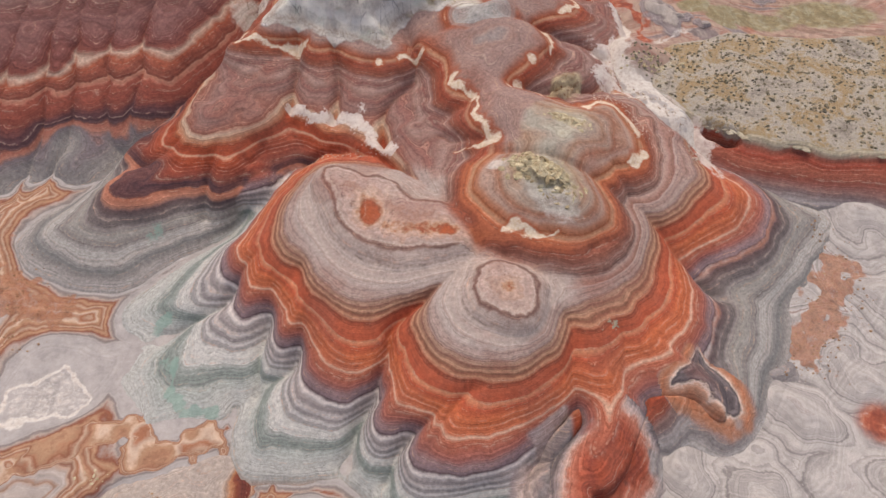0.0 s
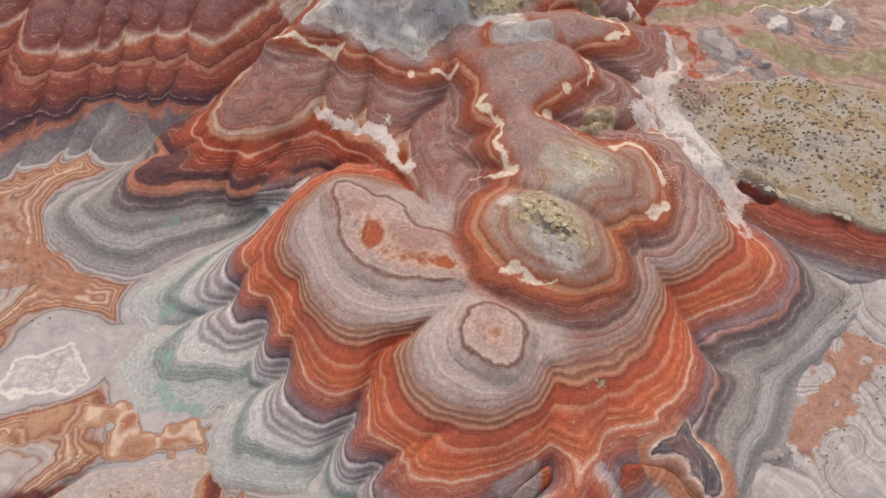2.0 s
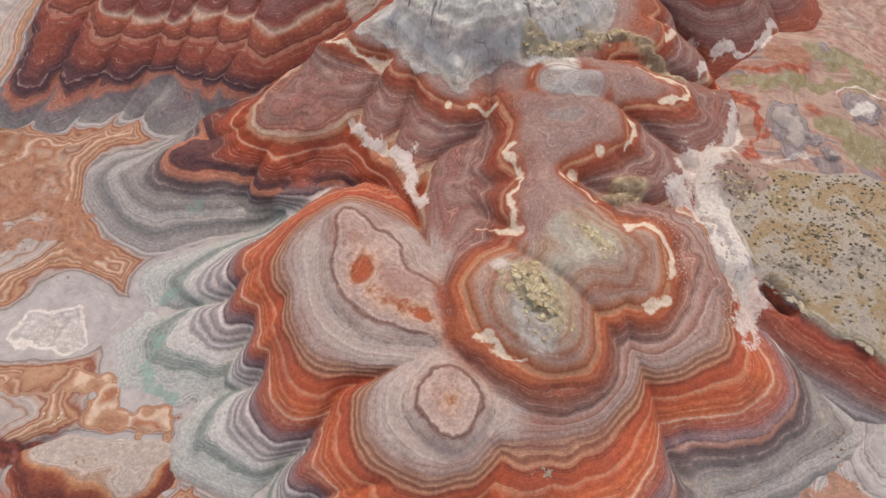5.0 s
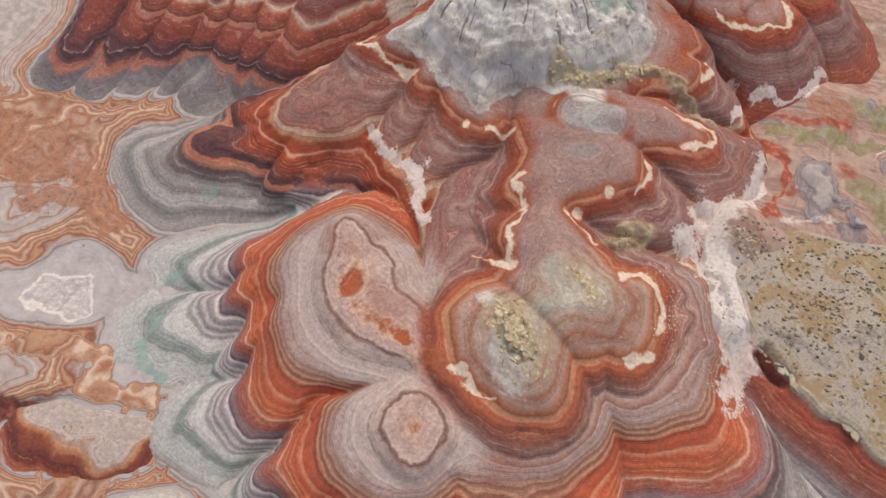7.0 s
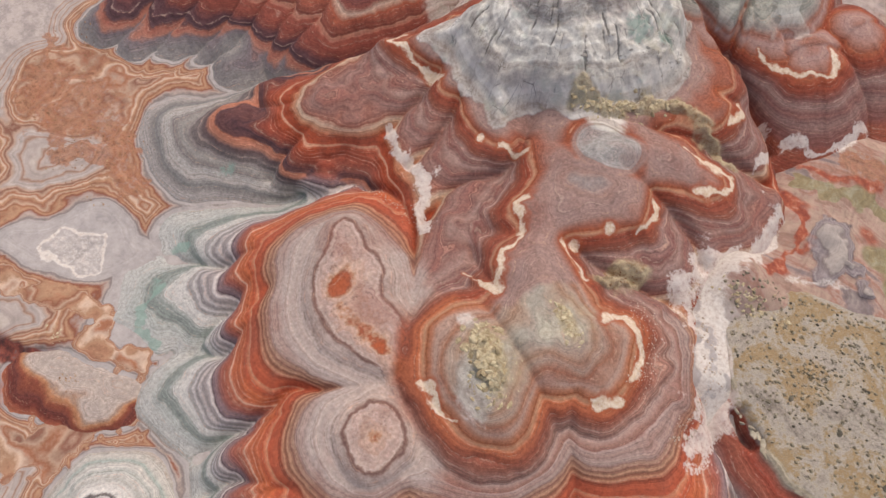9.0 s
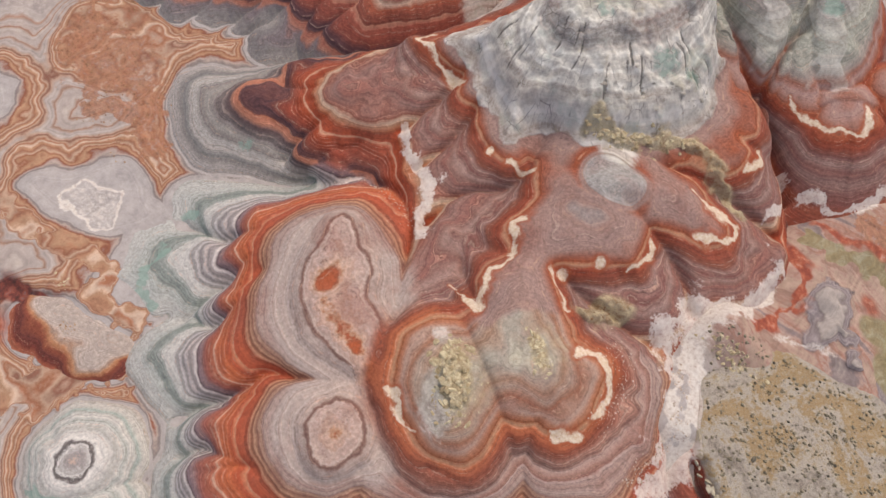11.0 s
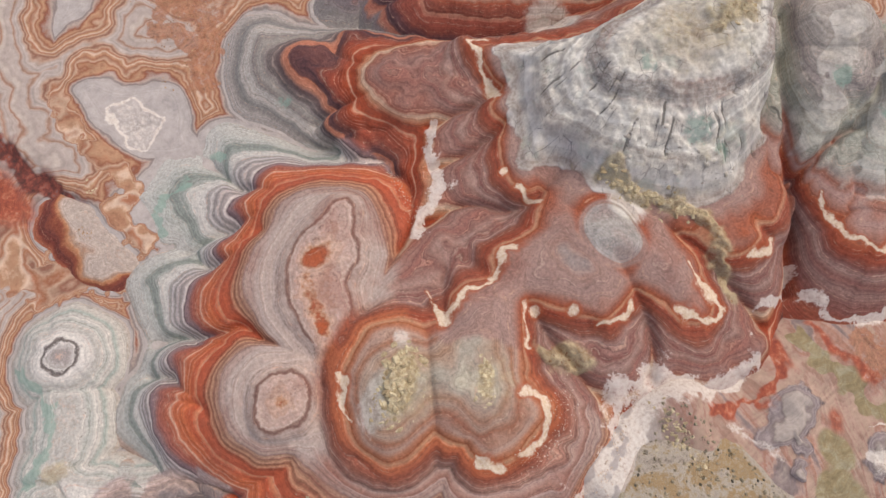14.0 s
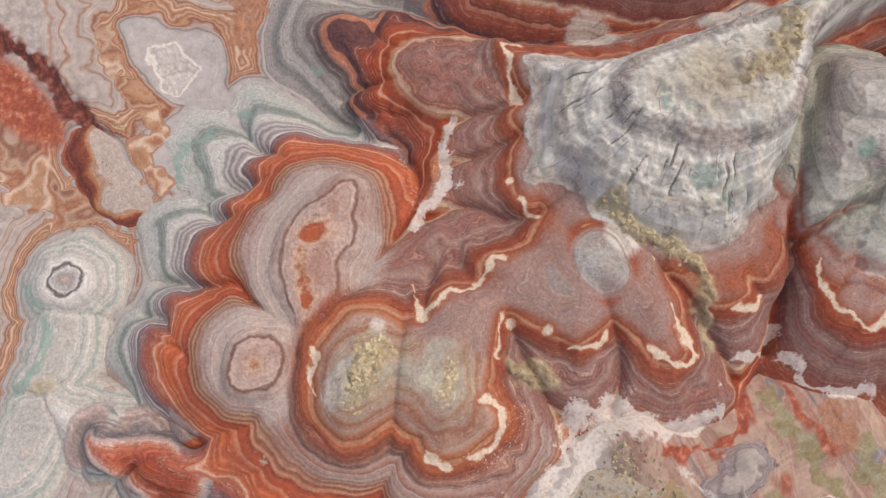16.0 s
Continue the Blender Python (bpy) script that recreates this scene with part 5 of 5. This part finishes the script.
GMASKS["scab"] = most(stroke([(-64, 44), (-57, 37), (-52, 36.5), (-49.3, 34.8), (-46, 37), (-43.8, 38), (-39.5, 37.4)], 1.5), 0.9 * stroke([(-52, 38.5), (-48, 40.5), (-44, 40.5)], 1.6), 0.62 * blob(-55, 40, 11, 7, 15), stroke([(34.0, 30.8), (36.0, 34.5), (37.4, 36.5), (40.5, 41)], 1.5),
                      0.8 * blob(0.6, 7.4, 1.0, 1.6), 0.8 * blob(26.6, 90.5, 3.0, 2.4))
GMASKS["purple"] = most(MOUNDS, 0.62 * stroke([(37.2, 77.2), (41.0, 75.9), (42.7, 74.1), (47.0, 72.4)], 0.8), 0.8 * blob(30.2, 92.6, 1.0, 1.6))
GMASKS["olive"] = most(stroke([(21.9, 84.8), (25.1, 85.3), (30.0, 87.1), (35.9, 89.8), (40.2, 91.8), (46.7, 95.5)], 1.0), stroke([(29.2, 91.9), (33.5, 92.6), (37.5, 91.6)], 1.2), blob(33.4, 81.6, 2.2, 1.5),
                       blob(40.6, 80.2, 6.5, 1.9, -2), blob(36.4, 78.6, 2.2, 1.2, -30), blob(39.4, 74.6, 1.8, 0.7), 0.9 * blob(52, 82, 7, 3))
GMASKS["maroon"] = stroke([(-48.5, 4.0), (-42.6, 9.6), (-38.3, 12.4), (-35.0, 13.6), (-31.2, 16.0), (-29.5, 16.8)], 1.25)
GMASKS["stain"] = most(0.8 * blob(38.5, 24.6, 2.2, 2.0), stroke([(24.8, 72.1), (25.8, 77.0), (24.4, 80.6), (20.9, 82.2), (17.9, 82.3)], 0.75), 0.95 * blob(-38, 6.5, 11, 3.6, 33),
                       0.75 * stroke([(21.3, 87.2), (23.2, 87.0), (25.0, 86.9), (27.0, 88.4), (28.9, 89.3)], 0.6), 0.7 * blob(31.0, 83.3, 1.6, 0.9, -20), 0.55 * blob(40.1, 78.0, 1.3, 0.9))
GMASKS["salt"] = most(GMASKS["salt"], stroke([(35.9, 84.1), (36.4, 85.6)], 0.6), stroke([(43.7, 87.8), (44.9, 89.0)], 0.5), 0.75 * stroke([(32.5, 86.0), (33.4, 88.0), (35.9, 89.3), (39.2, 88.5), (41.4, 91.0), (46.7, 94.4)], 0.2),
                      0.6 * stroke([(26.3, 72.8), (29.0, 75.0), (31.7, 76.1)], 0.5))
ground = sheet("ground", GROUND + 0.5 * ROUGH + 0.5 * GMASKS["scab"] * np.abs(fbm(141, 1.6, 4)) + 0.12 * np.abs(fbm(143, 1.2, 3)), GROUND >= SURF - 0.5, M_GROUND, swirl, GMASKS)
tagged(ground, "tan, orange and grey dried mudflat", "ground", "", "structure")


# ---- things on the land ----
TOP = SURF + ROUGH + CRAG


def level(x, y):
    """Height of the land at a place."""
    i, j = int(np.clip(np.searchsorted(AX, x) - 1, 0, len(AX) - 2)), int(np.clip(np.searchsorted(AY, y) - 1, 0, len(AY) - 2))
    u, v = (x - AX[i]) / (AX[i + 1] - AX[i]), (y - AY[j]) / (AY[j + 1] - AY[j])
    return float((TOP[j, i] * (1 - u) + TOP[j, i + 1] * u) * (1 - v) + (TOP[j + 1, i] * (1 - u) + TOP[j + 1, i + 1] * u) * v)


def rock_material(name, dark, mean, pale):
    n = Nodes(name)
    info = n.t.nodes.new("ShaderNodeObjectInfo").outputs["Random"]
    isl = n.t.nodes.new("ShaderNodeNewGeometry").outputs["Random Per Island"]
    f = n.m("ADD", n.m("MULTIPLY", n.noise(2.2, 6, 0.75), 0.7), n.m("MULTIPLY", n.m("ADD", info, isl), 0.15))
    col = n.ramp(f, [(0.28, rgb(dark)), (0.5, rgb(mean)), (0.68, rgb(pale))])
    return n.done(col, 0.92, n.bump(n.noise(7.0, 6, 0.8), 0.5, 0.08))


M_TAN = rock_material("tan_crust_rock", "6e5e44", "a59270", "d0c3a2")
M_BROWN = rock_material("brown_rubble", "5a4232", "8f6a4c", "bb9a78")
M_PALE = rock_material("pale_caprock", "6f6554", "988c76", "bcb09a")
M_DARK = rock_material("dark_stone", "3f3a32", "5d564a", "857b69")
M_SALTY = rock_material("white_pebble", "a8917f", "cdb9a6", "e2d6c8")
M_TEAL = rock_material("grey_ash_block", "6f6a64", "9d958b", "c4bdb0")


def shrub_material():
    n = Nodes("dry_shrub")
    col = n.ramp(n.noise(6.0, 4, 0.7), [(0.3, rgb("2f2d22")), (0.55, rgb("4d4a36")), (0.75, rgb("6c6547"))])
    return n.done(col, 0.95)


M_SHRUB = shrub_material()


def rock_data(name, seed, material, flat=0.65, cuts=1):
    """An angular boulder about 1 m across, its base at z = 0."""
    rnd = random.Random(seed)
    bm = bmesh.new()
    bmesh.ops.create_icosphere(bm, subdivisions=cuts, radius=0.5)
    planes = [Vector((rnd.uniform(-1, 1), rnd.uniform(-1, 1), rnd.uniform(-0.4, 1))).normalized() for _ in range(9)]
    deep = [rnd.uniform(0.17, 0.38) for _ in planes]
    for v in bm.verts:
        for p, d in zip(planes, deep):
            over = v.co.dot(p) - d
            if over > 0:
                v.co -= p * over
        v.co += Vector((rnd.uniform(-1, 1), rnd.uniform(-1, 1), rnd.uniform(-1, 1))) * 0.07
        v.co.z = v.co.z * flat + 0.18
    me = bpy.data.meshes.new(name)
    bm.to_mesh(me)
    bm.free()
    me.materials.append(material)
    return me


ROCKS = {m.name: [rock_data("rock", 40 + 7 * i, m) for i in range(5)] for m in (M_TAN, M_BROWN, M_PALE, M_DARK, M_TEAL)}


def outcrop(name, label, category, places, sizes, material, seed, count, spread, stretch=1.0):
    """A heap of broken rock, one child per piece, scattered along a line of places."""
    rnd = random.Random(seed)
    cx, cy = places[len(places) // 2]
    root = new(name)
    root.location = (cx, cy, level(cx, cy))
    tagged(root, label, category)
    for i in range(count):
        k = rnd.randrange(max(1, len(places) - 1))
        a, b = places[k], places[min(k + 1, len(places) - 1)]
        f = rnd.random()
        x = a[0] + f * (b[0] - a[0]) + rnd.gauss(0, spread)
        y = a[1] + f * (b[1] - a[1]) + rnd.gauss(0, spread)
        size = sizes[0] + (sizes[1] - sizes[0]) * rnd.random() ** 2.2
        ob = new("rock", rnd.choice(ROCKS[material.name]))
        ob.parent = root
        ob.location = (x - cx, y - cy, level(x, y) - level(cx, cy) - 0.2 * size)
        ob.rotation_euler = (rnd.uniform(-0.25, 0.25), rnd.uniform(-0.25, 0.25), rnd.uniform(0, 6.28))
        ob.scale = (size * rnd.uniform(0.8, 1.3) * stretch, size * rnd.uniform(0.7, 1.1), size * rnd.uniform(0.6, 1.0))
    return root


outcrop("rock_outcrop", "broken tan crust rock on the banded hilltop", "rock", [(6.9, 45.6), (8.2, 45.0), (9.6, 44.0), (11.4, 42.1)], (0.15, 1.35), M_TAN, 5, 300, 0.85)
outcrop("rock_outcrop", "small broken tan crust on a rounded hilltop", "rock", [(11.1, 52.4), (12.6, 51.7), (14.0, 51.0)], (0.12, 0.85), M_TAN, 6, 150, 0.42)
outcrop("rock_outcrop", "line of yellow-tan blocks below the grey slope", "rock", [(-1.2, 72.4), (1.2, 74.2), (2.6, 75.8), (4.2, 77.8), (6.6, 79.8)], (0.15, 1.1), M_TAN, 7, 170, 0.6)
outcrop("rock_outcrop", "ridge of tan rubble at the plateau tip", "rock", [(21.8, 67.4), (23.9, 67.2), (25.9, 67.8), (29.7, 68.6)], (0.12, 0.9), M_TAN, 17, 150, 0.55)
outcrop("rock_outcrop", "crumbly yellowish crust along the grey ridge", "rock", [(-14.0, 95.0), (-11.0, 93.5), (-9.0, 91.0), (-8.5, 88.5)], (0.25, 1.2), M_TAN, 8, 70, 1.0)
outcrop("rock_outcrop", "brown crumbling rock in the gully between spurs", "rock", [(9.0, 79.6), (12.5, 79.2), (15.0, 80.0)], (0.15, 0.6), M_BROWN, 9, 40, 0.5)
outcrop("rock_outcrop", "loose brown rubble on the saddle", "rock", [(12.0, 58.8), (13.4, 60.2), (14.6, 61.4)], (0.15, 0.55), M_BROWN, 10, 36, 0.6)
outcrop("stone_heap", "small heap of tan stones on the mudflat", "stone heap", [(-30.3, 20.2), (-29.6, 19.8)], (0.15, 0.5), M_TAN, 11, 34, 0.55)
outcrop("stone_heap", "heap of reddish-brown stones on the low mound", "stone heap", [(-24.6, 17.6), (-24.0, 17.2)], (0.12, 0.42), M_BROWN, 12, 40, 0.55)
outcrop("stone_heap", "scattered brown stones around a muddy hollow", "stone heap", [(40.0, 43.0), (41.5, 40.5), (39.5, 37.0), (37.0, 33.5)], (0.1, 0.4), M_BROWN, 13, 70, 0.8)
outcrop("stone_heap", "pale broken crust slabs on the red flank", "stone heap", [(14.6, 31.8), (15.4, 31.2)], (0.2, 0.7), M_PALE, 14, 18, 0.35)
outcrop("rock_outcrop", "pale crumbling blocks along the grey cliff edge", "rock", [(-3.0, 75.2), (0.5, 79.0), (4.0, 83.0), (5.5, 84.5)], (0.2, 0.9), M_TEAL, 15, 60, 0.7)


def ledge(points, seed):
    """The plateau's broken caprock: slabs that overhang its rim."""
    rnd = random.Random(seed)
    cx, cy = points[0]
    root = new("rock_ledge")
    root.location = (cx, cy, level(cx, cy))
    tagged(root, "pale broken caprock ledge along the plateau rim", "rock")
    for a, b in zip(points[:-1], points[1:]):
        run = math.hypot(b[0] - a[0], b[1] - a[1])
        for i in range(int(run / 0.4)):
            f = (i + rnd.random()) / max(1, int(run / 0.4))
            x, y = a[0] + f * (b[0] - a[0]) + rnd.gauss(0, 0.2), a[1] + f * (b[1] - a[1]) + rnd.gauss(0, 0.25)
            ob = new("rock", rnd.choice(ROCKS["pale_caprock"]))
            ob.parent = root
            size = 0.3 + 1.0 * rnd.random() ** 2
            ob.location = (x - cx, y - cy, 6.38 - 0.012 * (x - 30) - level(cx, cy) + rnd.uniform(-0.08, 0.04))
            ob.rotation_euler = (rnd.uniform(-0.1, 0.1), rnd.uniform(-0.1, 0.1), math.atan2(b[1] - a[1], b[0] - a[0]) + rnd.uniform(-0.4, 0.4))
            ob.scale = (size * rnd.uniform(1.0, 2.2), size * rnd.uniform(0.6, 1.1), rnd.uniform(0.5, 0.75))


ledge([(29.4, 57.4), (31.6, 56.6), (35, 55.2), (41, 53.6), (50, 52.6)], 3)


def shrub_data(seed):
    """A low, ragged tuft of many small twigs and leaves, about 1 m across."""
    rnd = random.Random(seed)
    verts, faces = [], []
    for _ in range(90):
        a, r = rnd.uniform(0, 6.28), 0.5 * math.sqrt(rnd.random())
        h = 0.45 * (1 - (r / 0.55) ** 2) * rnd.uniform(0.3, 1.1) + 0.03
        c = Vector((r * math.cos(a), r * math.sin(a), h))
        d = Vector((rnd.uniform(-1, 1), rnd.uniform(-1, 1), rnd.uniform(-0.3, 1))).normalized()
        e = d.cross(Vector((rnd.uniform(-1, 1), rnd.uniform(-1, 1), rnd.uniform(-1, 1)))).normalized()
        L, W = rnd.uniform(0.10, 0.22), rnd.uniform(0.03, 0.07)
        i = len(verts)
        verts += [c - e * W, c + e * W, c + d * L]
        faces.append((i, i + 1, i + 2))
    me = bpy.data.meshes.new("shrub")
    me.from_pydata([tuple(v) for v in verts], [], faces)
    me.materials.append(M_SHRUB)
    return me


SHRUBS = [shrub_data(200 + i) for i in range(4)]


def on_plateau(x, y):
    i, j = np.searchsorted(AX, x) - 1, np.searchsorted(AY, y) - 1
    return OUTSIDE[j, i] < -0.4


rnd = random.Random(77)
made = 0
while made < 210:
    x, y = rnd.uniform(21, 64), rnd.uniform(53, 76)
    if not on_plateau(x, y) or (value_noise(np.array([x]), np.array([y]), 5, 4.0)[0] < 0.38):
        continue
    ob = new("shrub", rnd.choice(SHRUBS))
    size = 0.14 + 0.5 * rnd.random() ** 3
    ob.location, ob.scale = (x, y, level(x, y) - 0.02), (size, size, size * 0.9)
    ob.rotation_euler = (0, 0, rnd.uniform(0, 6.28))
    tagged(ob, "small dark dry shrub on the gritty plateau", "shrub", "shrubs on the plateau")
    made += 1
made = 0
while made < 46:
    x, y = rnd.uniform(21, 60), rnd.uniform(54, 76)
    if not on_plateau(x, y) or rnd.random() > 0.25 + 0.75 * sst(66, 72, np.array(y)):
        continue
    ob = new("boulder", rnd.choice(ROCKS[rnd.choice(["pale_caprock", "dark_stone", "tan_crust_rock"])]))
    size = 0.35 + 0.9 * rnd.random() ** 2
    ob.location, ob.scale = (x, y, level(x, y) - 0.1 * size), (size, size * rnd.uniform(0.6, 1), size * rnd.uniform(0.5, 0.9))
    ob.rotation_euler = (0, 0, rnd.uniform(0, 6.28))
    tagged(ob, "weathered boulder on the gritty plateau", "boulder", "boulders on the plateau")
    made += 1


def gravel(name, label, material, seed, count, where, low, high):
    """Loose small stones, joined."""
    rnd = random.Random(seed)
    verts, faces = [], []
    n = 0
    while n < count:
        x, y = where(rnd)
        if x is None:
            continue
        n += 1
        r, z = low + (high - low) * rnd.random() ** 2.5, level(x, y)
        i = len(verts)
        turn = rnd.uniform(0, 6.28)
        for k in range(4):
            a = turn + k * 1.571 + rnd.uniform(-0.3, 0.3)
            verts.append((x + r * math.cos(a), y + r * math.sin(a) * 0.8, z - 0.02))
        for k in range(4):
            a = turn + k * 1.571 + rnd.uniform(-0.3, 0.3)
            verts.append((x + 0.6 * r * math.cos(a), y + 0.6 * r * math.sin(a) * 0.8, z + r * rnd.uniform(0.5, 0.9)))
        faces += [(i, i + 1, i + 5, i + 4), (i + 1, i + 2, i + 6, i + 5), (i + 2, i + 3, i + 7, i + 6), (i + 3, i, i + 4, i + 7), (i + 4, i + 5, i + 6, i + 7)]
    me = bpy.data.meshes.new(name)
    me.from_pydata(verts, [], faces)
    me.materials.append(material)
    return tagged(new(name, me), label, "gravel", "", "stuff")


def anywhere_on_top(rnd):
    x, y = rnd.uniform(21, 62), rnd.uniform(53, 76)
    return (x, y) if on_plateau(x, y) else (None, None)


def along(line, wide):
    def pick(rnd):
        k = rnd.randrange(len(line) - 1)
        f = rnd.random()
        return (line[k][0] + f * (line[k + 1][0] - line[k][0]) + rnd.gauss(0, wide), line[k][1] + f * (line[k + 1][1] - line[k][1]) + rnd.gauss(0, wide))
    return pick


gravel("gravel", "pale gravel scattered over the plateau", M_PALE, 31, 2600, anywhere_on_top, 0.05, 0.28)
gravel("gravel", "dark stones scattered over the plateau", M_DARK, 32, 420, anywhere_on_top, 0.05, 0.22)
gravel("pebbles", "white salt-crusted pebbles along the hill foot", M_SALTY, 33, 420, along([(18.7, 67.0), (20.6, 63.6), (23.5, 61.5), (26.0, 58.0), (26.8, 54.0), (26.0, 50.5)], 0.55), 0.04, 0.16)
gravel("pebbles", "white pebbles on the mauve slopes", M_SALTY, 34, 260, along([(16.0, 58.8), (18.6, 57.6), (20.4, 55.0), (20.8, 51.8)], 0.7), 0.03, 0.11)
gravel("pebbles", "small pale stones in the gully", M_SALTY, 35, 220, along([(-19.5, 51.2), (-14.0, 53.5), (-9.0, 53.2), (-6.2, 52.4)], 0.4), 0.03, 0.12)
gravel("pebbles", "brown crumbs over the mudflat", M_BROWN, 36, 900, along([(-62, 47), (-56, 42), (-53, 36), (-50, 41), (-47, 37), (-42, 36)], 2.6), 0.04, 0.2)
gravel("pebbles", "dark crumbs in the muddy wash", M_BROWN, 37, 420, along([(38, 47), (41, 42), (39.5, 37), (36, 32.5), (33, 30)], 1.2), 0.04, 0.2)
